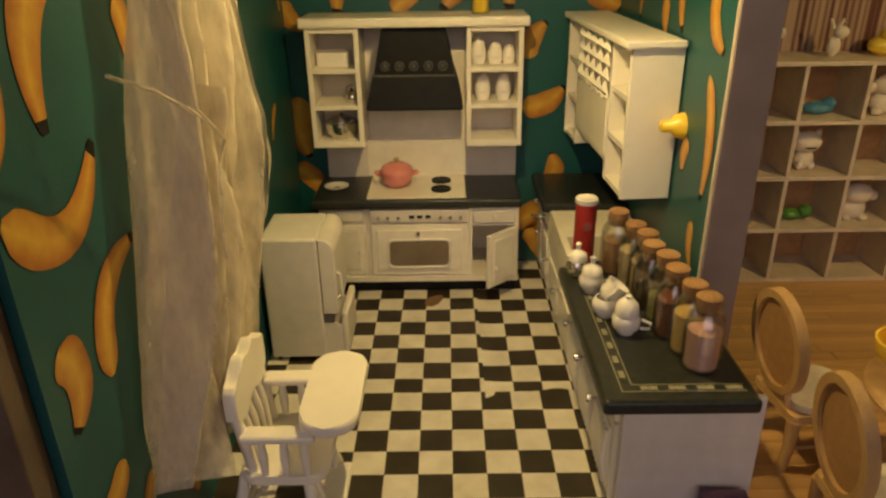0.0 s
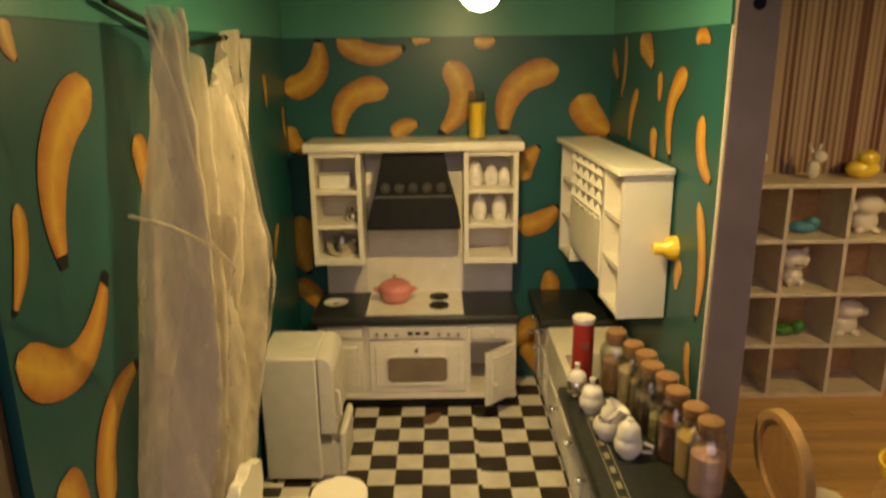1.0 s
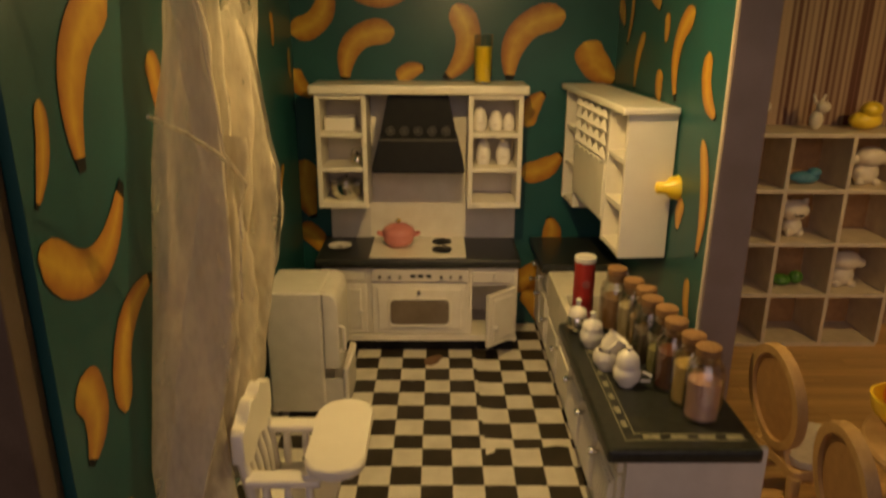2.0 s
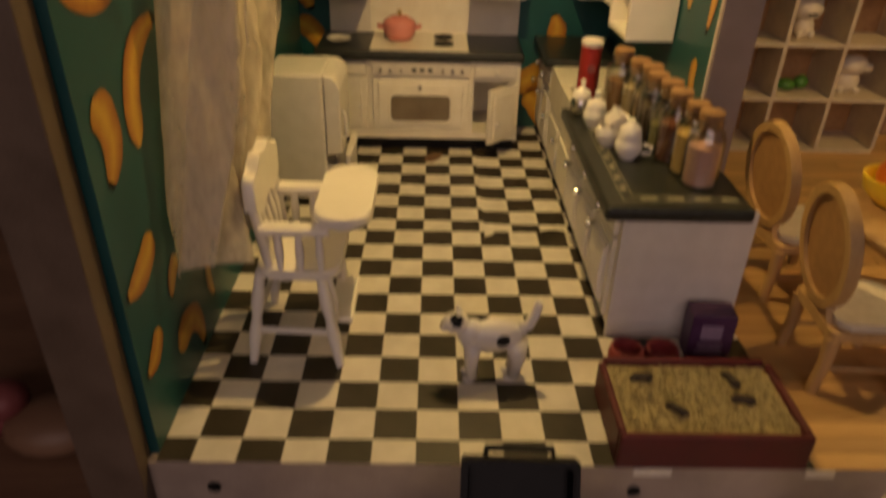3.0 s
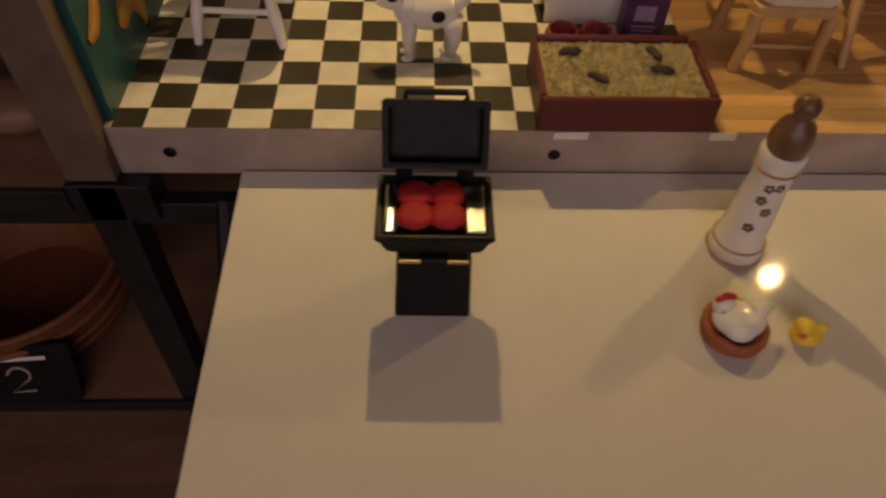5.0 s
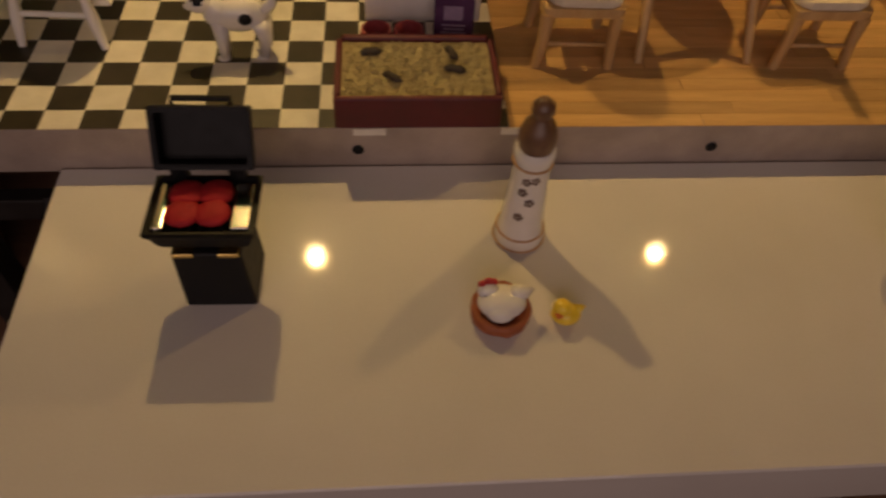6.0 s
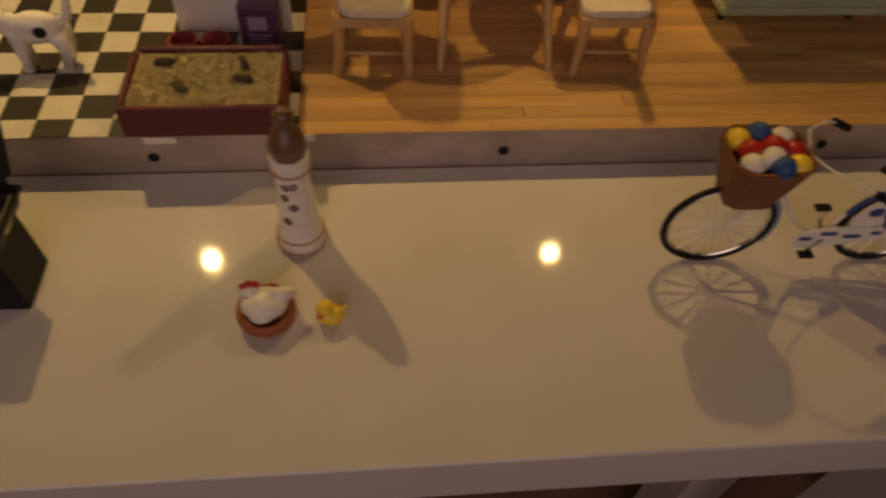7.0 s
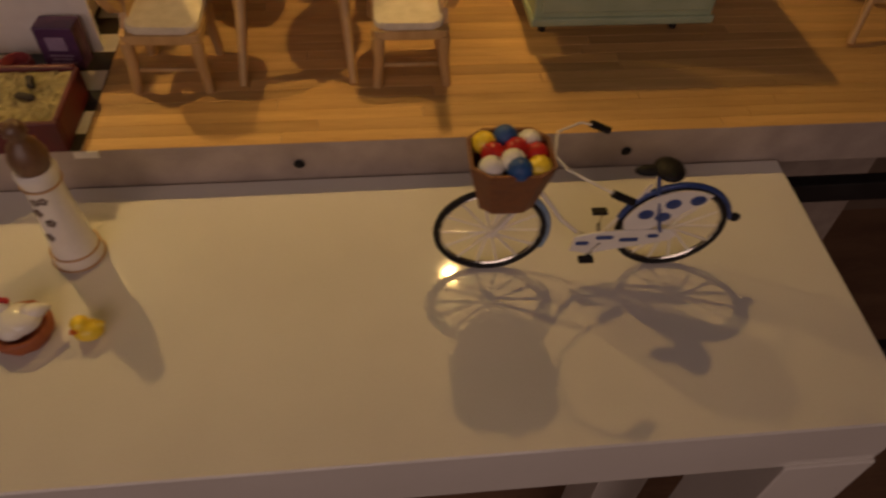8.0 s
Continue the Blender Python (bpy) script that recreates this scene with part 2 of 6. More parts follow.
def gauze_material():
    m, nodes, links, bsdf = node_material("white gauze")
    bsdf.inputs["Base Color"].default_value = (0.76, 0.67, 0.53, 1)
    bsdf.inputs["Roughness"].default_value = 0.8
    tr, tl, m1, m2 = (nodes.new("ShaderNodeBsdf" + k) if k[0] == "T" else nodes.new("ShaderNodeMixShader") for k in ("Transparent", "Translucent", "Mix", "Mix"))
    tl.inputs[0].default_value = (0.66, 0.57, 0.44, 1)
    co, n = nodes.new("ShaderNodeTexCoord"), nodes.new("ShaderNodeTexNoise")
    mp = nodes.new("ShaderNodeMapping")
    mp.inputs["Scale"].default_value = (1, 1, 0.12)
    links.new(co.outputs["Object"], mp.inputs[0])
    links.new(mp.outputs[0], n.inputs["Vector"])
    n.inputs["Scale"].default_value, n.inputs["Detail"].default_value = 160, 4
    rng = nodes.new("ShaderNodeMapRange")
    rng.inputs["From Min"].default_value, rng.inputs["From Max"].default_value = 0.3, 0.7
    rng.inputs["To Min"].default_value, rng.inputs["To Max"].default_value = 0.3, 0.7
    links.new(n.outputs["Fac"], rng.inputs["Value"])
    m1.inputs[0].default_value = 0.22
    links.new(bsdf.outputs[0], m1.inputs[1])
    links.new(tl.outputs[0], m1.inputs[2])
    links.new(rng.outputs[0], m2.inputs[0])
    links.new(m1.outputs[0], m2.inputs[1])
    links.new(tr.outputs[0], m2.inputs[2])
    links.new(m2.outputs[0], nodes["Material Output"].inputs["Surface"])
    return m


BANANA, STRIPES, GAUZE = banana_material(), stripe_material(), gauze_material()
CM = 0.01


# ---- mesh helpers: all lengths below are in centimetres ----
def thing(name, x, y, z, label, category, group="", kind="", rz=0.0):
    ob = new(name)
    ob.empty_display_size = 0.01
    ob.matrix_basis = pose(x * CM, y * CM, z * CM, 0, 0, rz)
    return tagged(ob, label, category, group, kind)


def part(name, bm, mats, parent=None, label="", smooth=False, origin=(0, 0, 0)):
    """One mesh object from a bmesh in centimetres; origin is where it sits in its parent."""
    me = bpy.data.meshes.new(name)
    bmesh.ops.scale(bm, vec=(CM, CM, CM), verts=bm.verts)
    bmesh.ops.recalc_face_normals(bm, faces=bm.faces)
    if smooth and smooth != "all":
        # keep flat faces flat beside their narrow rounded edges
        for e in bm.edges:
            if len(e.link_faces) == 2:
                a, b = (f.calc_area() for f in e.link_faces)
                e.smooth = e.calc_face_angle(0) < 0.85 and max(a, b) < 6 * min(a, b) + 1e-12
    bm.to_mesh(me)
    bm.free()
    for m in mats if isinstance(mats, (list, tuple)) else [mats]:
        me.materials.append(m)
    if smooth:
        me.polygons.foreach_set("use_smooth", [True] * len(me.polygons))
    ob = new(name, me)
    ob.parent = parent
    ob.location = [c * CM for c in origin]
    if label:
        ob["label"] = label
    return ob


def B():
    return bmesh.new()


def box(bm, x0, y0, z0, x1, y1, z1, bevel=0.0, seg=2, mat=0):
    r = bmesh.ops.create_cube(bm, size=1, matrix=Matrix.Translation(((x0 + x1) / 2, (y0 + y1) / 2, (z0 + z1) / 2)) @ Matrix.Diagonal((abs(x1 - x0), abs(y1 - y0), abs(z1 - z0), 1)))
    faces = {f for v in r["verts"] for f in v.link_faces}
    for f in faces:
        f.material_index = mat
    if bevel:
        bmesh.ops.bevel(bm, geom=list({e for f in faces for e in f.edges}), offset=bevel, segments=seg, affect="EDGES", profile=0.5)
    return bm


def lathe(bm, profile, cx=0, cy=0, seg=24, mat=0, m=None):
    """Turned body: profile rows of (radius, height)."""
    m = m or Matrix.Translation((cx, cy, 0))
    rings = []
    for r, z in profile:
        if r < 1e-5:
            rings.append([bm.verts.new(m @ Vector((0, 0, z)))])
        else:
            rings.append([bm.verts.new(m @ Vector((r * math.cos(a), r * math.sin(a), z))) for a in (2 * math.pi * i / seg for i in range(seg))])
    for a, b in zip(rings, rings[1:]):
        for i in range(seg):
            j = (i + 1) % seg
            vs = [a[i % len(a)], a[j % len(a)], b[j % len(b)], b[i % len(b)]]
            vs = [v for k, v in enumerate(vs) if v not in vs[:k]]
            if len(vs) > 2:
                try:
                    bm.faces.new(vs).material_index = mat
                except ValueError:
                    pass
    for ring in (rings[0], rings[-1]):
        if len(ring) > 2:
            bm.faces.new(ring).material_index = mat
    return bm


def blob(bm, c, r, seg=16, mat=0, rot=None):
    r = r if isinstance(r, tuple) else (r, r, r)
    m = Matrix.Translation(c) @ (rot or Matrix.Identity(4)) @ Matrix.Diagonal((*r, 1))
    for v in bmesh.ops.create_uvsphere(bm, u_segments=seg, v_segments=max(6, seg // 2), radius=1, matrix=m)["verts"]:
        for f in v.link_faces:
            f.material_index = mat
    return bm


def tube(bm, pts, r, seg=8, mat=0, closed=False):
    """A round bar along points; r is one radius or one for each point."""
    pts = [Vector(p) for p in pts]
    n = len(pts)
    rs = r if isinstance(r, (list, tuple)) else [r] * n
    rings, up = [], Vector((0.13, 0.21, 0.97))
    for i, p in enumerate(pts):
        a = pts[(i - 1) % n] if closed or i else p
        b = pts[(i + 1) % n] if closed or i < n - 1 else p
        d = (b - a).normalized()
        u = d.cross(up)
        u = u.normalized() if u.length > 1e-3 else d.orthogonal().normalized()
        w = d.cross(u)
        rings.append([bm.verts.new(p + rs[i] * (math.cos(t) * u + math.sin(t) * w)) for t in (2 * math.pi * k / seg for k in range(seg))])
    for i in range(n if closed else n - 1):
        a, b = rings[i], rings[(i + 1) % n]
        for k in range(seg):
            bm.faces.new((a[k], a[(k + 1) % seg], b[(k + 1) % seg], b[k])).material_index = mat
    if not closed:
        for ring in (rings[0], rings[-1]):
            bm.faces.new(ring).material_index = mat
    return bm


def slab(bm, outline, z0, z1, bevel=0.0, mat=0, m=None):
    """A flat plate of any outline (x, y), z0 to z1, optionally carried by a matrix."""
    m = m or Matrix.Identity(4)
    lo = [bm.verts.new(m @ Vector((x, y, z0))) for x, y in outline]
    hi = [bm.verts.new(m @ Vector((x, y, z1))) for x, y in outline]
    faces = [bm.faces.new(lo), bm.faces.new(hi)]
    n = len(outline)
    faces += [bm.faces.new((lo[i], lo[(i + 1) % n], hi[(i + 1) % n], hi[i])) for i in range(n)]
    for f in faces:
        f.material_index = mat
    if bevel:
        bmesh.ops.bevel(bm, geom=[e for f in faces[:2] for e in f.edges], offset=bevel, segments=2, affect="EDGES", profile=0.5)
    return bm


def rounded(w, d, r, cx=0.0, cy=0.0, n=6):
    """Outline of a rectangle w by d with round corners."""
    out = []
    for sx, sy, a0 in ((1, 1, 0), (-1, 1, 90), (-1, -1, 180), (1, -1, 270)):
        for k in range(n + 1):
            a = radians(a0 + 90 * k / n)
            out.append((cx + sx * (w / 2 - r) + r * math.cos(a), cy + sy * (d / 2 - r) + r * math.sin(a)))
    return out


def ring_plate(bm, rx, rz, band, depth, n=36, m=None, mat=0):
    """An upright oval frame in the y-z plane, band wide and depth thick."""
    m = m or Matrix.Identity(4)
    loops = []
    for k in range(n):
        a = 2 * math.pi * k / n
        c, s = math.cos(a), math.sin(a)
        loops.append([bm.verts.new(m @ Vector((x, q * c, h * s))) for x, q, h in ((-depth / 2, rx, rz), (depth / 2, rx, rz), (depth / 2, rx - band, rz - band), (-depth / 2, rx - band, rz - band))])
    for k in range(n):
        a, b = loops[k], loops[(k + 1) % n]
        for i in range(4):
            bm.faces.new((a[i], a[(i + 1) % 4], b[(i + 1) % 4], b[i])).material_index = mat
    return bm


# ---- structure of the doll's house ----
def banana_print(name, wall, rows, place, widen=1.0):
    """Printed bananas on a wallpaper: rows of (along, height, length, angle, bend, width); place maps (along, height) to the wall."""
    bm = B()
    tone = bm.verts.layers.float.new("tone")
    for u0, v0, length, ang, bend, wid in rows:
        a = radians(ang)
        length, wid = max(length, wid * 2.0) * 1.12, wid * widen * 1.15
        if abs(bend) < 0.2:
            bend = 0.14 * length * (1 if (u0 * 7 + v0) % 2 < 1 else -1)
        n, lines = 18, ([], [], [])
        for k in range(n + 1):
            s = k / n
            x = (s - 0.5) * length
            y = bend * (1 - (2 * s - 1) ** 2) - bend * 0.1
            round_end = math.sqrt(max(0.0, 1 - (1 - min(1, (s + 0.004) / 0.22)) ** 2))
            stem = 1 if s < 0.5 else 1 - 0.8 * ((s - 0.5) / 0.5) ** 1.6
            h = wid / 2 * round_end * stem
            slope = bend * -4 * (2 * s - 1) / length
            for side, keep in zip((1, 0, -1), lines):
                px, py = x - side * h * slope * 0.7, y + side * h
                u, v = u0 + px * math.cos(a) - py * math.sin(a), v0 + px * math.sin(a) + py * math.cos(a)
                vert = bm.verts.new(place(u, v))
                vert[tone] = (0.95, 0.45, 0.2)[0 if side == 0 else 1 if side * bend < 0 else 2] - 0.15 * s
                keep.append(vert)
        for one, two in zip(lines, lines[1:]):
            for k in range(n):
                bm.faces.new((one[k], one[k + 1], two[k + 1], two[k])).material_index = 1 if k >= n - 1 else 0
    cut = [v for v in bm.verts if v.co.z > 31.0 or v.co.z < 0.1]
    for v in cut:
        v.co.z = min(31.0, max(0.1, v.co.z))
    return part(name, bm, [BANANA, IRON], wall)


def build_walls():
    w = tagged(part("wall_north", box(B(), -14, 41, -0.5, 16.3, 43, 36), TEAL), "teal wallpapered doll's house wall printed with yellow bananas", "wall", kind="structure")
    rows = [(-9.9, 28.9, 4.7, 55, -1.4, 1.5), (-4.0, 30.6, 5.1, -9, -1.0, 1.4), (-5.0, 24.9, 5.4, -135, -1.8, 1.5), (2.1, 26.0, 5.5, -98, 1.6, 1.6),
            (9.3, 25.7, 6.4, -129, -1.9, 1.7), (15.0, 24.5, 3.9, -48, -0.6, 1.9), (0.2, 30.8, 1.2, 0, 0.0, 0.7), (5.5, 30.8, 1.4, 0, 0.0, 0.8),
            (-1.3, 23.4, 1.9, 25, 0.0, 1.1), (9.5, 20.4, 3.0, 62, 0.0, 1.3), (10.3, 15.6, 3.6, 27, 0.0, 1.5), (11.2, 9.2, 2.5, 90, 0.0, 1.3)]
    banana_print("banana_print", w, rows, lambda u, v: (u, 40.96, v), 1.15)
    rows = [(9.5, 5.4, 2.3, 38, 0.0, 2.0), (10.1, 1.6, 3.2, -64, 0.0, 1.8), (-10.7, 22.6, 1.9, -54, 0.0, 1.3), (-10.6, 13.2, 4.8, -85, -0.6, 2.0), (-10.6, 8.3, 3.0, -50, 0.0, 1.6)]
    banana_print("banana_print", w, rows, lambda u, v: (u, 40.96, v), 1.0)
    part("plain_strip", box(B(), -11.45, 40.9, 31.1, 16.25, 40.99, 36), TEAL_PLAIN, w, "plain teal paper strip above the print")

    w = tagged(part("wall_west", box(B(), -14, -0.9, -0.5, -11.5, 41, 36), TEAL), "teal wallpapered doll's house side wall printed with yellow bananas", "wall", kind="structure")
    rows = [(4.6, 25.9, 6.3, -121, -1.6, 1.5), (2.6, 21.2, 5.7, 8, -2.1, 1.3), (5.3, 15.2, 5.3, 47, 1.5, 1.2), (10.1, 25.1, 2.6, -82, 0.4, 1.2),
            (1.9, 30.4, 1.2, -72, 0.0, 0.6), (0.3, 23.9, 3.1, -109, 0.3, 0.6), (33.6, 27.1, 2.3, -85, 0.0, 0.8), (33.8, 15.4, 2.9, -128, 0.0, 0.7), (39.6, 24.3, 2.4, -83, 0.0, 0.8)]
    banana_print("banana_print", w, rows, lambda u, v: (-11.46, u, v), 1.12)
    rows = [(0.4, 14.2, 3.0, -92, 0.9, 1.2), (1.1, 8.6, 3.2, -161, 0.4, 1.0), (0.6, 4.5, 2.1, -149, 0.0, 0.8),
            (4.2, 6.1, 1.8, -131, 0.0, 0.7), (8.9, 3.1, 2.3, -83, 0.0, 0.6), (4.9, 1.6, 3.6, -34, 1.5, 1.0)]
    banana_print("banana_print", w, rows, lambda u, v: (-11.46, u, v), 1.3)
    part("plain_strip", box(B(), -11.49, -0.85, 31.1, -11.42, 40.85, 36), TEAL_PLAIN, w, "plain teal paper strip above the print")

    w = tagged(part("wall_east", box(B(), 16.3, 16.3, -0.5, 18.45, 41, 36), TEAL), "teal partition wall printed with yellow bananas", "wall", kind="structure")
    rows = [(40.1, 28.4, 3.0, -143, 0.0, 1.0), (37.3, 28.4, 4.4, -80, 0.0, 0.6), (31.1, 29.6, 3.6, -153, -0.5, 1.3), (23.6, 25.8, 5.3, -70, 1.7, 1.0),
            (33.6, 24.9, 4.1, -67, 0.0, 0.8), (27.7, 27.4, 1.7, -93, 0.0, 0.7), (27.9, 23.6, 1.4, -100, 0.0, 1.0), (18.4, 24.5, 3.6, -121, 0.9, 0.9)]
    banana_print("banana_print", w, rows, lambda u, v: (16.26, u, v), 1.35)
    rows = [(18.3, 18.0, 6.2, -98, -0.8, 0.7), (20.2, 30.3, 2.1, -175, 0.0, 0.5), (21.2, 16.2, 1.9, -75, 0.0, 0.7), (18.2, 11.5, 2.7, -105, 0.0, 0.6)]
    banana_print("banana_print", w, rows, lambda u, v: (16.26, u, v), 1.5)
    part("plain_strip", box(B(), 16.2, 16.5, 31.1, 16.29, 40.85, 36), TEAL_PLAIN, w, "plain teal paper strip above the print")
    bm = box(B(), 16.28, 16.0, 0.0, 18.5, 16.32, 36, 0.06)
    post = part("end_post", bm, MAUVE, w, "mauve painted wooden end post")
    bm = B()
    tube(bm, [(16.26, 16.2, 0.1), (16.22, 16.2, 12), (16.28, 16.2, 22), (16.24, 16.2, 31)], 0.09, 6)
    part("paper_edge", bm, CUSHION, w, "pale torn edge of the wallpaper", smooth=True)
    bm = B()
    lathe(bm, [(0, 0), (0.3, 0), (0.33, 0.12), (0, 0.14)], seg=14, m=Matrix.Translation((17.3, 16.0, 32.0)) @ Matrix.Rotation(radians(90), 4, "X"))
    part("screw_cap", bm, IRON, w, "black screw cap", smooth=True)

    w = tagged(part("wall_dining", box(B(), 18.45, 41, -0.5, 84, 43, 36), STRIPES), "brown and cream striped wallpaper of the dining room", "wall", kind="structure")
    tagged(part("wall_far_east", box(B(), 84, -0.9, -0.5, 86, 43, 36), STRIPES), "striped wallpapered far wall of the dining room", "wall", kind="structure")
    tagged(part("ceiling", box(B(), -14, -1.2, 36, 86, 43, 37.5), TEAL_PLAIN), "plain teal doll's house ceiling", "ceiling", kind="structure")

    bm = box(B(), -14.4, -2.2, -2.9, -11.9, -0.9, 37.5, 0.08)
    tagged(part("front_post", bm, DARK_POST), "dark brown painted front post of the doll's house", "post", kind="structure")
    tagged(part("floor_slab", box(B(), -14, -0.9, -3.0, 86, 43, -0.55), ROOM_WOOD), "plywood floor slab of the doll's house", "floor", kind="structure")
    rail = tagged(part("front_rail", box(B(), -11.9, -1.45, -3.0, 86, -0.9, -0.03, 0.05), BOARD), "grey brown painted front edge board with black screw caps", "edge board", kind="structure")
    for x in (-9.1, 10.0, 29.6, 49.0):
        bm = B()
        lathe(bm, [(0, 0), (0.26, 0), (0.32, 0.1), (0.2, 0.17), (0, 0.18)], seg=14, m=Matrix.Translation((x, -1.45, -1.5)) @ Matrix.Rotation(radians(90), 4, "X"))
        part("screw_cap", bm, IRON, rail, "black screw cap", smooth=True)


def paper_labels():
    for x0, x1 in ((9.8, 11.5), (17.6, 18.9)):
        tagged(part("paper_label", box(B(), x0, -1.56, -0.45, x1, -1.47, -0.02), TILE_W), "small white paper strip stuck on the floor's edge", "label", "paper strips on the edge")


def vinyl_sheet(name, x0, x1, y0, y1, ox, oy, lift, label, curl=None):
    """Printed checker sheet: 2 cm squares counted from (ox, oy), gently buckled."""
    bm = B()
    step = 0.5
    xs = sorted({x0, x1, *[ox + step * k for k in range(-200, 200) if x0 < ox + step * k < x1]})
    ys = sorted({y0, y1, *[oy + step * k for k in range(-200, 200) if y0 < oy + step * k < y1]})
    grid = []
    for y in ys:
        row = []
        for x in xs:
            z = lift + 0.05 * noise.noise(Vector((x * 0.16, y * 0.16, 1.3))) + 0.02
            if curl:
                z += curl(x, y)
            row.append(bm.verts.new((x, y, z)))
        grid.append(row)
    for j in range(len(ys) - 1):
        for i in range(len(xs) - 1):
            f = bm.faces.new((grid[j][i], grid[j][i + 1], grid[j + 1][i + 1], grid[j + 1][i]))
            cx, cy = (xs[i] + xs[i + 1]) / 2, (ys[j] + ys[j + 1]) / 2
            f.material_index = (math.floor((cx - ox) / 2) + math.floor((cy - oy) / 2)) % 2
    ob = tagged(part(name, bm, [TILE_W, TILE_B], smooth="all"), label, "floor sheet", kind="structure")
    return ob


def build_floors():
    tagged(part("floor", box(B(), -11.5, -0.9, -0.55, 18.2, 41, -0.06), ROOM_WOOD), "wooden base board below the checkered vinyl", "floor", kind="structure")

    def near_curl(x, y):
        return 0.25 * math.exp(-((x - 9.2) / 0.9) ** 2) * max(0, (y - 18.6) / 1.4) ** 2 if x > 7.5 else 0

    vinyl_sheet("floor_sheet_front", -11.5, 18.0, -1.45, 20.0, 0, 0, 0.0, "black and white checkered vinyl floor sheet, slightly buckled", near_curl)
    vinyl_sheet("floor_sheet_back", -11.5, 4.32, 19.4, 41, 0, 19.7, -0.05, "black and white checkered vinyl floor sheet under the front one")
    vinyl_sheet("floor_sheet_side", 4.3, 16.3, 19.3, 41, 4.3, 19.2, -0.03, "black and white checkered vinyl sheet with a wavy overlapping edge",
                lambda x, y: 0.07 * max(0, 1 - abs(x - 4.2) / 1.2) * (1 + math.sin(y * 1.6)))
    base = tagged(part("floor_dining", box(B(), 18.2, -0.9, -0.55, 84, 41, -0.12), ROOM_WOOD), "dining room floor of narrow honey coloured pine planks", "floor", kind="structure")
    rnd = random.Random(4)
    meshes = {}
    y = -1.45
    while y < 40.9:
        x = 18.05 - rnd.uniform(0, 14)
        while x < 84:
            ln = rnd.choice((14, 18, 22, 26))
            a, b = max(x, 18.05), min(x + ln, 84)
            if b - a > 0.5:
                key = (round(b - a, 2),)
                if key not in meshes:
                    ob = part("plank", box(B(), 0, 0.012, -0.12, b - a - 0.03, 1.0, 0.0, 0.02, 1), PLANK, base, origin=(a, y, 0))
                    meshes[key] = ob.data
                else:
                    ob = new("plank", meshes[key])
                    ob.parent, ob.location = base, (a * CM, y * CM, 0)
            x += ln
        y += 1.0


build_walls()
build_floors()
paper_labels()


# ---- lamps ----
def ceiling_lamp(x, y, drop, bulb, label):
    t = thing("ceiling_lamp", x, y, 36, label, "lamp", "ceiling lamps")
    part("rose", lathe(B(), [(0, -0.6), (1.0, -0.6), (1.25, -0.35), (1.3, 0), (0, 0)], seg=28), BRASS, t, "brass ceiling rose", smooth=True)
    if drop > 0:
        part("stem", tube(B(), [(0, 0, -0.6), (0, 0, -0.7 - drop)], 0.3, 12), BRASS, t, "brass stem", smooth=True)
    part("gallery", lathe(B(), [(0, -1.3 - drop), (1.12, -1.45 - drop), (1.18, -1.35 - drop), (1.1, -1.05 - drop), (0.8, -0.6 - drop), (0, -0.6 - drop)], seg=28), BRASS, t, "brass gallery ring", smooth=True)
    prof = [(0, -3.1 - drop)] + [(1.08 * math.sin(radians(a)), -2.0 - drop - 1.1 * math.cos(radians(a))) for a in range(12, 125, 12)] + [(0.75, -1.3 - drop)]
    g = part("globe", lathe(B(), prof, seg=28), GLOBE, t, "faintly frosted clear globe", smooth=True)
    part("led_chip", lathe(B(), [(0, -1.62 - drop), (0.46, -1.58 - drop), (0.5, -1.5 - drop), (0.5, -1.44 - drop), (0, -1.44 - drop)], seg=24), bulb, g, "flat lit warm white chip shining downwards")
    return t


ceiling_lamp(3.6, 15.6, 1.15, BULB, "small brass ceiling lamp with a lit globe above the kitchen")
ceiling_lamp(42.1, 15.6, 0.3, BULB_DIM, "small brass ceiling lamp with a lit globe above the dining room")


# ---- round the doll's house: room shell, white side table, black rack ----
def build_room():
    tagged(part("room_floor", box(B(), -220, -260, -80, 260, 80, -75), ROOM_WOOD), "dark brown wooden floor of the living room", "floor", kind="structure")
    tagged(part("room_wall_north", box(B(), -220, 60, -75, 260, 66, 170), ROOM_WALL), "brown painted living room wall", "wall", kind="structure")
    tagged(part("room_wall_south", box(B(), -220, -266, -75, 260, -260, 170), ROOM_WALL), "brown painted living room wall", "wall", kind="structure")
    tagged(part("room_wall_west", box(B(), -226, -260, -75, -220, 60, 170), ROOM_WALL), "brown painted living room wall", "wall", kind="structure")
    tagged(part("room_wall_east", box(B(), 260, -260, -75, 266, 60, 170), ROOM_WALL), "brown painted living room wall", "wall", kind="structure")
    tagged(part("room_ceiling", box(B(), -220, -260, 170, 260, 60, 175), GREY_PANEL), "pale living room ceiling", "ceiling", kind="structure")


TABLE_SLOPE = 0.045


def table_z(y):
    """Height of the slightly sloping white tabletop."""
    return -2.92 + TABLE_SLOPE * (y + 8.0)


def side_table():
    t = thing("side_table", 26.6, -10.3, -75, "glossy white lacquered side table pushed against the doll's house", "table")
    top = part("tabletop", box(B(), -32.4, -8.9, -4.6, 32.4, 8.75, 0, 0.12, 2), LACQUER, t, "glossy white lacquered top", smooth=True, origin=(0, 0, 75 + table_z(-10.3)))
    top.rotation_euler = (math.atan(TABLE_SLOPE), 0, 0)
    for x in (-29.9, 29.9):
        for y in (-6.4, 6.3):
            part("leg", box(B(), x - 2.5, y - 2.5, 0, x + 2.5, y + 2.5, 67.5 + TABLE_SLOPE * y, 0.1), LACQUER, t)


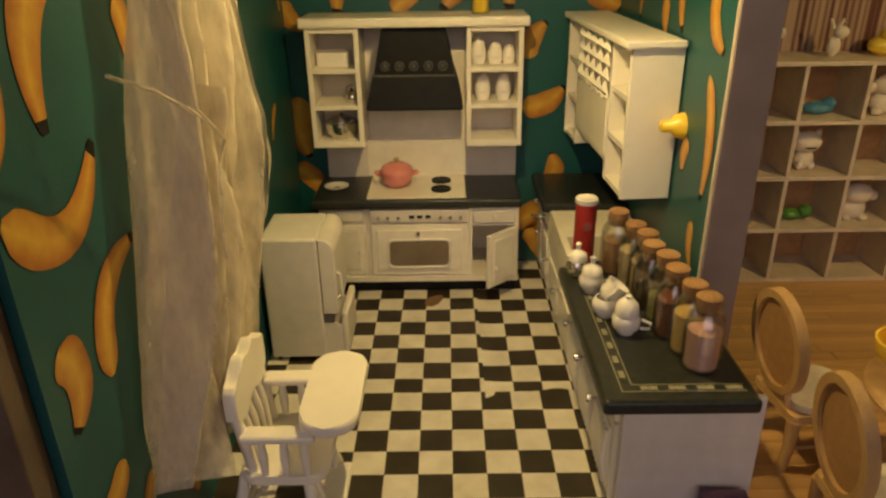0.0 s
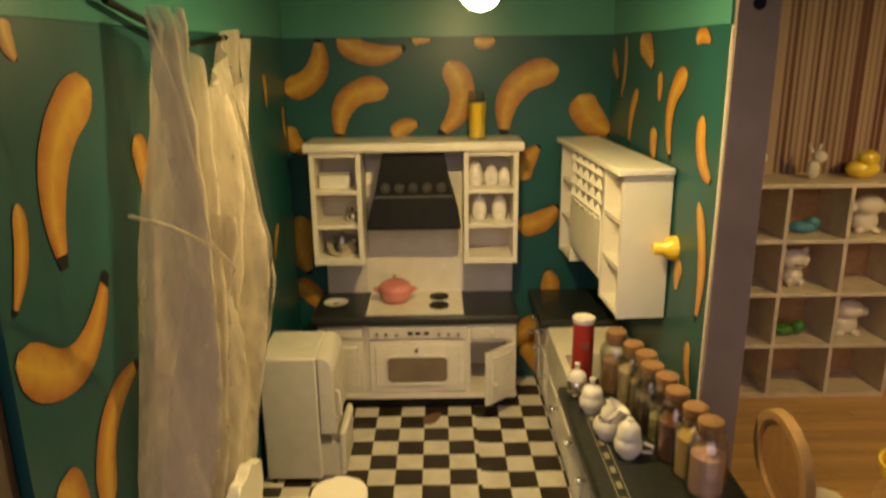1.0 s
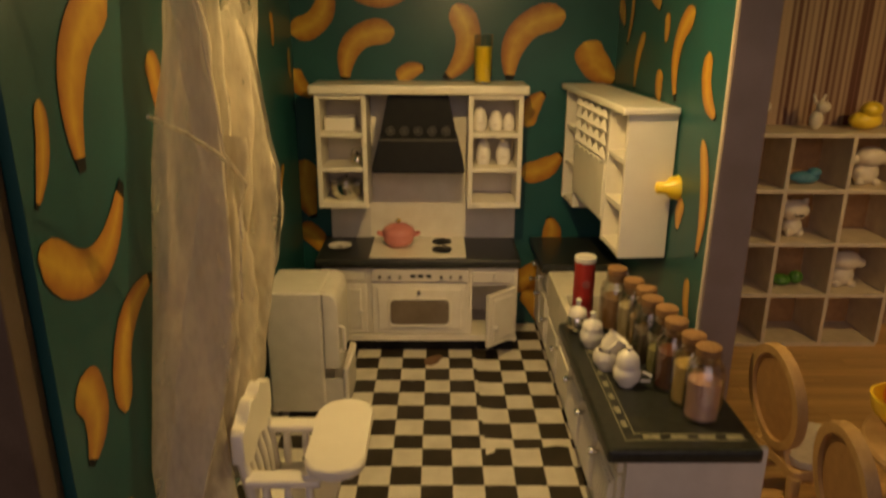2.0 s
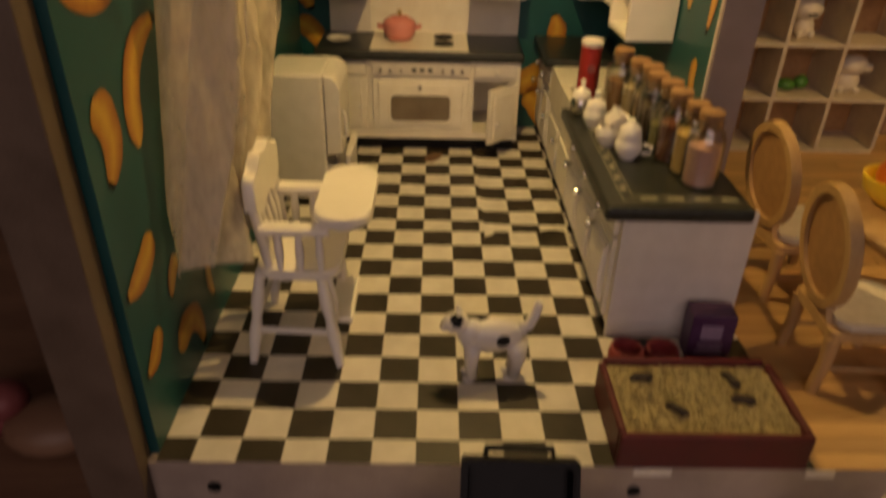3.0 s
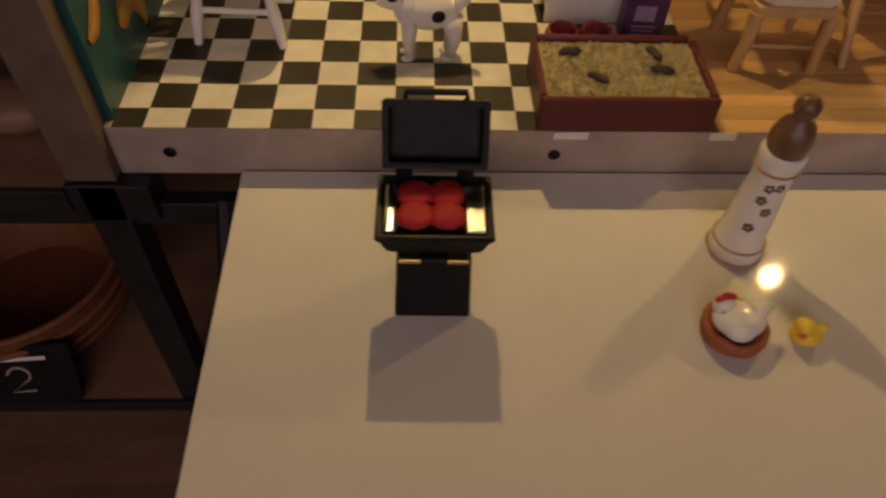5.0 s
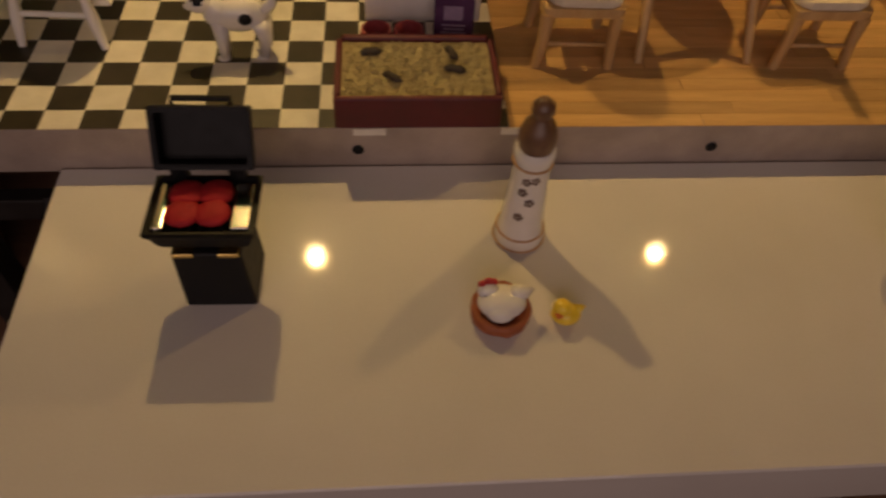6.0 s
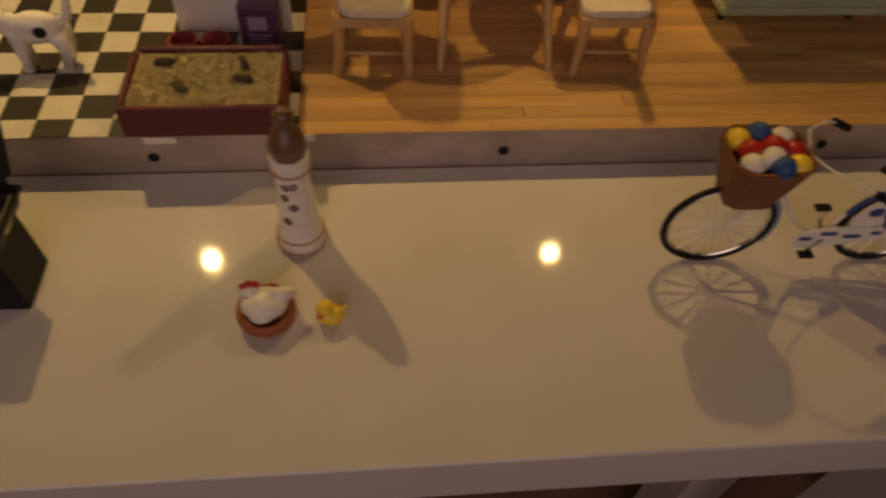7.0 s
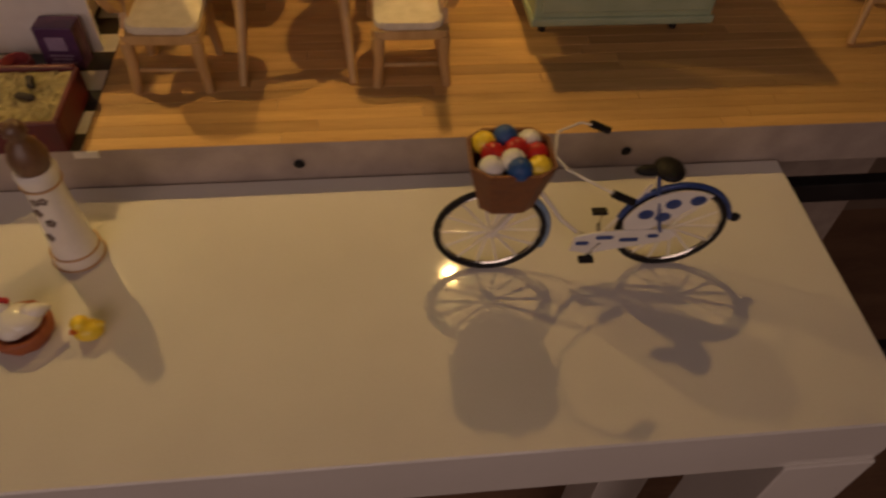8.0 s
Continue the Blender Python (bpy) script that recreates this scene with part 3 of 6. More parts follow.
def rack():
    t = thing("metal_rack", -13, 20, -75, "black steel rack that carries the doll's house", "rack")
    for x, y in ((0, -21.4), (0, 20), (98, 20), (98, -21.4)):
        part("post", box(B(), x - 1.0, y - 1.0, 0, x + 1.0, y + 1.0, 72, 0.1), RACK, t)
    part("front_beam", box(B(), -40, -21.9, 68.6, 97, -20.9, 70.2, 0.08), RACK, t)
    part("bracket", box(B(), -1.6, -22.4, 69.4, 2.6, -20.4, 71.95, 0.1), RACK, t)
    part("brace", tube(B(), [(6.0, -21.5, 70), (6.2, -26, 66), (6.4, -38, 52)], 0.6, 8), RACK, t)
    part("back_panel", box(B(), 1.5, -4.0, 2.0, 97, -3.2, 68.0, 0.05), BOARD, t, "dull brown board behind the frame")
    part("middle_beam", box(B(), -40, -22.2, 47.8, 97, -21.2, 49.6, 0.08), RACK, t)
    s = tagged(part("rack_shelf", box(B(), -60, -2.4, -26, 60, 40, -25, 0.1), ROOM_WOOD), "dark wooden lower shelf of the black rack", "shelf")
    part("edge_strip", box(B(), -60, -2.75, -26.1, 60, -2.43, -24.9, 0.05), RACK, s, "black steel edge strip")
    s2 = tagged(part("side_shelf", box(B(), -60, -2.0, -5.0, -14.7, 40, -3.6, 0.1), ROOM_WOOD), "dusty wooden shelf beside the doll's house", "shelf")
    part("edge_strip", box(B(), -60, -2.35, -5.1, -14.7, -2.03, -3.5, 0.05), RACK, s2, "black steel edge strip")
    bm = B()
    blob(bm, (0, 0, 1.4), (2.2, 1.8, 1.5))
    blob(bm, (1.6, -0.6, 2.6), (1.2, 1.2, 1.0))
    tagged(part("pink_toy", bm, ROSE, smooth=True, origin=(-22.6, 4.0, -3.6)), "dull pink plastic toy lying on the dusty shelf", "toy")
    bm = B()
    blob(bm, (0, 0, 1.2), (2.6, 2.0, 1.3))
    tagged(part("brown_pouch", bm, ROOM_WOOD, smooth=True, origin=(-18.6, 3.2, -3.6)), "crumpled brown pouch lying on the dusty shelf", "pouch")
    # basket with a slate sign on the lower shelf
    t = thing("wicker_basket", -27, 6, -25, "shallow brown wicker basket on the lower shelf", "basket")
    prof = [(0, 0), (6.4, 0), (7.4, 3.0), (7.8, 6.0), (7.4, 6.0), (6.9, 3.0), (6.0, 0.5), (0, 0.5)]
    part("bowl", lathe(B(), prof, seg=32), BASKET, t, smooth=True)
    for z, r in ((1.5, 7.0), (3.0, 7.5), (4.5, 7.7), (6.0, 7.7)):
        part("woven_band", tube(B(), [(r * math.cos(a), r * math.sin(a), z) for a in (2 * math.pi * k / 32 for k in range(32))], 0.28, 8, closed=True), BASKET, t, smooth="all")
    t = thing("slate_sign", -25.5, -1.6, -25, "small dark slate sign with pale chalk marks leaning on a basket", "sign", rz=4)
    bm = slab(B(), rounded(9, 5, 0.3), 0, 0.5, 0.05, m=Matrix.Translation((0, 0, 2.6)) @ Matrix.Rotation(radians(68), 4, "X"))
    part("slate", bm, IRON, t)
    mm = Matrix.Translation((0, 0, 2.6)) @ Matrix.Rotation(radians(68), 4, "X")
    one = [(-2.9, 0.2), (-2.35, 0.7), (-2.35, -1.3)]
    two = [(0.7 + 0.75 * math.cos(radians(a)), 0.05 + 0.7 * math.sin(radians(a))) for a in range(170, -31, -25)] + [(0.0, -1.3), (1.6, -1.3)]
    for stroke in (one, two):
        part("chalk_digit", tube(B(), [mm @ Vector((x, y, 0.52)) for x, y in stroke], 0.11, 6), BOARD, t, "pale chalk digit", smooth=True)
    part("chalk_bar", slab(B(), [(-3.0, 1.3), (2.8, 1.3), (2.8, 1.6), (-3.0, 1.6)], 0.5, 0.54, m=mm), CHALK, t)


build_room()
side_table()
rack()


# ---- kitchen ----
def knob(bm, c, r=0.18, axis="Y", mat=0):
    rot = Matrix.Rotation(radians(90), 4, "X") if axis == "Y" else Matrix.Rotation(radians(-90), 4, "Y")
    return lathe(bm, [(0, 0), (r * 0.5, 0), (r * 0.45, r), (r, r * 1.5), (r * 0.8, r * 2.2), (0, r * 2.4)], seg=12, mat=mat, m=Matrix.Translation(c) @ rot)


def raised_panel(bm, x0, z0, x1, z1, y, mat=0, rim=0.45, out=0.12):
    """A moulded cupboard front facing -y: rim, groove and raised field."""
    box(bm, x0, y - 0.2, z0, x1, y + 0.15, z1, 0.06, 2, mat)
    box(bm, x0 + rim, y - 0.2 - out, z0 + rim, x1 - rim, y - 0.15, z1 - rim, 0.1, 2, mat)
    return bm


def range_cooker():
    t = thing("range_cooker", 0, 34.5, 0, "cream kitchen range with oven, black worktop and an open cupboard door", "cooker")
    bm = box(B(), -8.9, 0.5, 1.2, -4.9, 6.4, 8.0)
    box(bm, -4.9, 0.3, 1.2, 3.7, 6.4, 8.0)
    part("body", bm, CREAM, t)
    bm = B()
    for a in ((3.7, 0.1, 1.2, 7.8, 6.4, 1.6), (3.7, 0.1, 7.6, 7.8, 6.4, 8.0), (3.7, 0.1, 1.6, 3.95, 6.4, 7.6), (7.5, 0.1, 1.6, 7.8, 6.4, 7.6), (3.95, 6.1, 1.6, 7.5, 6.4, 7.6), (3.95, 0.1, 6.3, 7.5, 0.5, 6.5)):
        box(bm, *a, 0.03)
    part("open_cupboard", bm, CREAM, t, "open empty cupboard")
    part("plinth", box(B(), -8.7, 0.75, 0, 7.6, 6.3, 1.2), IRON, t, "black recessed plinth")
    part("base_rail", box(B(), -8.95, -0.05, 1.2, 7.85, 0.3, 1.75, 0.06), CREAM, t)
    part("worktop", box(B(), -9.3, -0.35, 8.0, 8.0, 6.45, 8.78, 0.2, 3), BLACK, t, "black worktop", smooth=True)
    part("cooktop", box(B(), -4.8, 0.15, 8.6, 3.4, 6.3, 8.86, 0.05), CREAM, t, "cream hob plate")
    for x, y in ((1.35, 2.1), (1.35, 4.4), (-3.0, 4.4)):
        bm = lathe(B(), [(0, 8.86), (0.85, 8.86), (0.85, 8.98), (0.6, 8.98), (0.6, 8.92), (0.35, 8.92), (0.35, 9.0), (0, 9.0)], x, y, 24)
        part("burner", bm, IRON, t, "black hob ring", smooth=True)
    part("control_panel", box(B(), -4.6, -0.12, 6.75, 3.6, 0.35, 7.85, 0.06), GREY_PANEL, t)
    for x in (-3.9, -3.1, -2.2, 1.3, 2.1, 2.9):
        part("knob", knob(B(), (x, -0.12, 7.25), 0.17), SILVER, t, "steel knob", smooth=True)
    for x in (-1.1, -0.45, 0.25):
        part("display", box(B(), x - 0.22, -0.17, 7.12, x + 0.22, -0.1, 7.38), IRON, t, "small black display")
    bm = raised_panel(B(), -4.6, 1.85, 3.5, 6.55, 0.2)
    d = part("oven_door", bm, CREAM, t, smooth=True)
    part("window", slab(B(), rounded(5.0, 2.2, 0.4, -0.55, 3.95), 0, 0.1, 0.02, m=Matrix.Translation((0, -0.12, 0)) @ Matrix.Rotation(radians(90), 4, "X")), DARK_GLASS, d, "smoked oven window")
    bm = B()
    out = rounded(5.3, 2.5, 0.5, -0.55, 3.95)
    tube(bm, [(x, -0.2, z) for x, z in out], 0.1, 6, closed=True)
    part("window_rim", bm, CREAM, d, smooth=True)
    part("handle", knob(B(), (-0.6, -0.15, 5.85), 0.2), SILVER, d, "steel knob", smooth=True)
    d = part("cupboard_door", raised_panel(B(), -8.7, 1.85, -5.1, 6.5, 0.35), CREAM, t, smooth=True)
    part("handle", knob(B(), (-5.6, 0.15, 4.0), 0.18), CERAMIC, d, smooth=True)
    part("drawer", box(B(), -8.7, 0.1, 6.75, -5.1, 0.5, 7.8, 0.08), CREAM, t, smooth=True)
    dr = part("drawer", box(B(), 3.95, -0.1, 6.6, 7.5, 0.3, 7.7, 0.08), GREY_PANEL, t, smooth=True)
    part("handle", knob(B(), (5.8, -0.1, 7.3), 0.18), CERAMIC, dr, smooth=True)
    bm = raised_panel(B(), -3.3, 1.6, 0, 6.3, 0)
    d = part("open_door", bm, CREAM, t, "cupboard door standing open", smooth=True, origin=(7.55, 0.0, 0))
    d.rotation_euler = (0, 0, radians(42))
    part("handle", knob(B(), (-2.7, -0.25, 3.4), 0.2), CERAMIC, d, smooth=True)


def hutch():
    t = thing("range_hutch", 0, 41, 0, "cream hutch of open shelves round a black cooker hood", "cabinet")
    f = -4.4
    part("splashback", box(B(), -5.1, -0.35, 8.8, 3.6, -0.05, 22.0), CREAM, t)
    # greyer than the middle one: shade below the cupboards put into the colour
    for x0, x1 in ((-8.7, -5.1), (3.6, 8.0)):
        part("shaded_side_splashback", box(B(), x0, -0.5, 8.8, x1, -0.06, 12.7), GREY_PANEL, t)
    part("cornice", box(B(), -9.5, f - 0.4, 22.1, 8.4, -0.05, 22.85, 0.15), CREAM, t, smooth=True)
    for x0, x1 in ((-9.1, -4.9), (3.5, 8.0)):
        bm = B()
        for a in ((x0, f, 12.6, x0 + 0.4, -0.05, 22.1), (x1 - 0.4, f, 12.6, x1, -0.05, 22.1), (x0 + 0.4, f, 12.6, x1 - 0.4, -0.05, 13.1), (x0 + 0.4, f, 21.7, x1 - 0.4, -0.05, 22.1)):
            box(bm, *a, 0.05)
        part("carcass", bm, CREAM, t)
        part("back_panel", box(B(), x0 + 0.4, -0.4, 13.1, x1 - 0.4, -0.06, 21.7), GREY_PANEL, t)
        for z in (15.7, 18.6):
            part("shelf", box(B(), x0 + 0.35, f + 0.05, z, x1 - 0.35, -0.35, z + 0.35, 0.04), CREAM, t)
    # black hood, narrower above
    bm = B()
    rows = [(22.1, 2.45, 3.9), (18.6, 3.2, 4.15), (18.4, 3.3, 4.3), (16.4, 3.8, 4.6), (15.8, 3.9, 4.7), (15.65, 3.8, 4.6)]
    rings = []
    for z, hw, d in rows:
        rings.append([bm.verts.new((-0.65 + x, y, z)) for x, y in ((-hw, -0.4), (-hw, -d), (hw, -d), (hw, -0.4))])
    for a, b in zip(rings, rings[1:]):
        for i in range(4):
            bm.faces.new((a[i], a[(i + 1) % 4], b[(i + 1) % 4], b[i]))
    bm.faces.new(rings[0])
    bm.faces.new(rings[-1])
    bmesh.ops.bevel(bm, geom=list(bm.edges), offset=0.06, segments=2, affect="EDGES")
    hood = part("hood", bm, IRON, t, "black cooker hood")
    part("trim_line", box(B(), -3.95, -4.36, 18.3, 2.65, -4.1, 18.46, 0.03), RACK_GREY, hood, "dull grey line")
    for k in range(5):
        bm = B()
        c = Vector((-0.65 + (k - 2) * 1.15, -4.12, 19.1))
        mm = Matrix.Translation(c) @ Matrix.Rotation(radians(86), 4, "X")
        ringpts = [mm @ Vector((0.34 * math.cos(a), 0.34 * math.sin(a), 0.05)) for a in (2 * math.pi * q / 14 for q in range(14))]
        tube(bm, ringpts, 0.06, 5, closed=True)
        lathe(bm, [(0, 0.12), (0.16, 0.08), (0.2, 0)], seg=10, m=mm)
        part("medallion", bm, RACK_GREY, hood, smooth=True)


def wall_cabinet():
    """Open cabinet on the partition: front faces the room, long side along the wall."""
    t = thing("wall_cabinet", 14.6, 23.0, 0, "white wall cabinet with open shelves and a carved lattice panel", "cabinet", rz=3.0)
    L, d, z0, z1 = 17.4, 1.6, 12.8, 22.3
    part("top", box(B(), -d - 0.45, -0.3, z1, d, L + 0.1, z1 + 0.45, 0.1), WHITE, t)
    part("near_side", box(B(), -d, 0, z0, d, 0.35, z1, 0.04), WHITE, t)
    part("far_side", box(B(), -d, L - 0.35, z0, d, L, z1, 0.04), WHITE, t)
    part("back_panel", box(B(), d - 0.3, 0.35, z0, d, L - 0.35, z1), WHITE, t)
    for y in (4.2, 13.4):
        part("divider", box(B(), -d + 0.05, y, z0, d - 0.3, y + 0.35, z1, 0.03), WHITE, t)
    for y0, y1 in ((0.35, 4.2), (13.75, L - 0.35)):
        for z in (z0, z0 + 3.1, z0 + 6.2):
            part("shelf", box(B(), -d + 0.1, y0, z, d - 0.3, y1, z + 0.35, 0.03), WHITE, t)
    part("door", box(B(), -d - 0.05, 4.55, z0 + 1.6, -d + 0.25, 13.4, z0 + 5.6, 0.06), WHITE, t)
    bm = B()
    for k in range(6):
        y = 4.9 + k * 1.42
        tube(bm, [(-d, y, z0 + 5.65), (-d, y + 0.71, z0 + 5.35), (-d, y + 1.42, z0 + 5.65)], 0.12, 6)
    part("scallop", bm, WHITE, t, smooth=True)
    part("bottom_board", box(B(), -d + 0.05, 4.55, z0 + 1.3, d - 0.3, 13.4, z0 + 1.6, 0.03), WHITE, t)
    for k in range(5):
        for j in range(4):
            y, z = 4.65 + k * 1.74 + 0.0, z0 + 5.75 + j * 0.93
            bm = B()
            v = [bm.verts.new(p) for p in ((-d + 0.05, y, z), (-d + 0.05, y + 1.7, z), (-d + 0.05, y + 0.85, z + 0.92), (-d - 0.35, y + 0.85, z + 0.35), (-d + 0.25, y + 0.85, z + 0.35))]
            for a, b in ((0, 1), (1, 2), (2, 0)):
                bm.faces.new((v[a], v[b], v[3]))
                bm.faces.new((v[a], v[b], v[4]))
            part("lattice_piece", bm, WHITE, t)
    part("lattice_back", box(B(), -d + 0.35, 4.55, z0 + 5.6, -d + 0.45, 13.4, z1), GREY_PANEL, t)


def peninsula():
    t = thing("kitchen_counter", 10.1, 8.1, 0, "white kitchen counter run with carved fronts and black worktops", "counter")
    L = 32.6
    part("end_panel", box(B(), 0.3, 0, 0, 7.2, 0.35, 8.0, 0.04), FRIDGE, t, "plain white end panel")
    part("body", box(B(), 0.35, 0.35, 0.6, 6.1, 13.2, 8.0), WHITE, t)
    part("body", box(B(), 0.35, 13.2, 0.6, 6.1, 25.0, 5.4), WHITE, t)
    part("body", box(B(), 0.35, 25.0, 0.6, 6.1, L, 8.0), WHITE, t)
    part("plinth", box(B(), 0.5, 0.35, 0, 6.0, L, 0.6), IRON, t, "black plinth")
    top = part("worktop", box(B(), -1.05, -1.3, 8.0, 6.35, 13.4, 8.78, 0.22, 3), BLACK, t, "black worktop with an inlaid border", smooth=True)
    part("worktop", box(B(), -0.6, 24.8, 8.0, 6.1, L + 0.25, 8.78, 0.2, 3), BLACK, t, "black worktop", smooth=True)
    for k in range(7):
        y = 0.7 + k * 1.35
        part("inlay", box(B(), 0.1, y, 8.765, 0.38, y + 0.6, 8.8, 0.01, 1), INLAY, top, "pale inlaid tile")
        if k < 4:
            part("inlay", box(B(), 0.9 + k * 1.35, -0.3, 8.765, 1.7 + k * 1.35, 0.0, 8.8, 0.01, 1), INLAY, top, "dull pale inlaid tile")
    bm = B()
    for a in ((-0.05, -0.45, 8.76, 0.0, 11.5, 8.79), (0.5, 0.1, 8.76, 0.55, 11.5, 8.79), (-0.05, -0.45, 8.76, 5.9, -0.4, 8.79), (0.5, 0.1, 8.76, 5.9, 0.15, 8.79)):
        box(bm, *a)
    part("inlay_line", bm, INLAY, top, "thin pale inlaid line")
    # sink bay between the worktops
    part("draining_board", box(B(), 0.0, 19.4, 5.4, 6.1, 24.7, 8.3, 0.1), CREAM, t, "white draining board")
    part("apron", box(B(), 0.0, 13.5, 5.4, 0.5, 19.4, 8.3, 0.08), CREAM, t)
    part("sink_side", box(B(), 5.6, 13.5, 5.4, 6.1, 19.4, 8.3, 0.08), CREAM, t)
    part("sink_bottom", box(B(), 0.5, 13.5, 5.4, 5.6, 19.4, 6.3), RACK, t, "dark sink bottom")
    # carved fronts towards the room
    fronts = [(0.7, 4.6), (4.8, 8.7), (8.9, 12.9), (13.6, 18.9), (19.1, 24.4), (25.2, 28.6), (28.8, 32.2)]
    for i, (y0, y1) in enumerate(fronts):
        ztop = 5.2 if 13 < y0 < 25 else 5.9
        bm = box(B(), 0.1, y0, 1.0, 0.4, y1, ztop, 0.06)
        box(bm, -0.02, y0 + 0.5, 1.5, 0.15, y1 - 0.5, ztop - 0.5, 0.1)
        d = part("cupboard_door", bm, WHITE, t, smooth=True)
        if i < 3:
            n = 6
            for k in range(n):
                y = y0 + 0.75 + k * (y1 - y0 - 1.5) / (n - 1)
                part("reed", tube(B(), [(-0.02, y, 1.8), (-0.16, y, 3.4), (-0.02, y, ztop - 0.8)], 0.19, 8), WHITE, d, smooth=True)
        part("handle", knob(B(), (-0.02, y1 - 0.35, ztop - 0.9), 0.27, "X"), SILVER, d, "bright steel knob", smooth=True)
        if not 13 < y0 < 25:
            dr = part("drawer", box(B(), 0.05, y0, 6.1, 0.4, y1, 7.8, 0.1), WHITE, t, smooth=True)
            part("handle", knob(B(), (0.05, (y0 + y1) / 2, 6.95), 0.28, "X"), SILVER, dr, "bright steel knob", smooth=True)


def fridge():
    t = thing("fridge", -8.75, 26.5, 0, "small white doll's house fridge with its lower drawer pulled open", "fridge")
    part("body", box(B(), -2.4, -2.4, 0.3, 1.6, 2.7, 9.75, 0.18, 3), FRIDGE, t, smooth=True)
    out = [(1.65, 3.9), (2.6, 3.9), (2.75, 4.1), (2.75, 8.7), (2.6, 9.3), (2.2, 9.65), (1.65, 9.72)]
    bm = slab(B(), out, -2.7, 2.4, 0.08, m=Matrix.Rotation(radians(90), 4, "X"))
    d = part("door", bm, FRIDGE, t, smooth=True)
    part("handle", tube(B(), [(2.75, -1.9, 5.0), (3.05, -1.9, 5.2), (3.05, -1.9, 6.9), (2.75, -1.9, 7.1)], 0.14, 8), CERAMIC, d, smooth=True)
    bm = box(B(), 2.9, -2.3, 0.5, 3.3, 2.3, 3.9, 0.15, 3)
    dr = part("drawer", bm, FRIDGE, t, "open freezer drawer", smooth=True)
    bm = B()
    for a in ((1.3, -2.2, 0.5, 2.9, -2.05, 3.0), (1.3, 2.05, 0.5, 2.9, 2.2, 3.0), (1.3, -2.05, 0.5, 2.9, 2.05, 0.7)):
        box(bm, *a)
    part("drawer_box", bm, FRIDGE, dr)
    part("drawer_lip", tube(B(), [(3.15, -2.2, 3.7), (3.35, -1.0, 4.1), (3.4, 0, 4.2), (3.35, 1.0, 4.1), (3.15, 2.2, 3.7)], 0.2, 8), FRIDGE, dr, smooth=True)
    for x, y in ((-1.9, -2), (-1.9, 2), (1.0, -2), (1.0, 2)):
        part("foot", lathe(B(), [(0, 0), (0.2, 0), (0.2, 0.35), (0, 0.35)], x, y, 10), RUBBER, t)


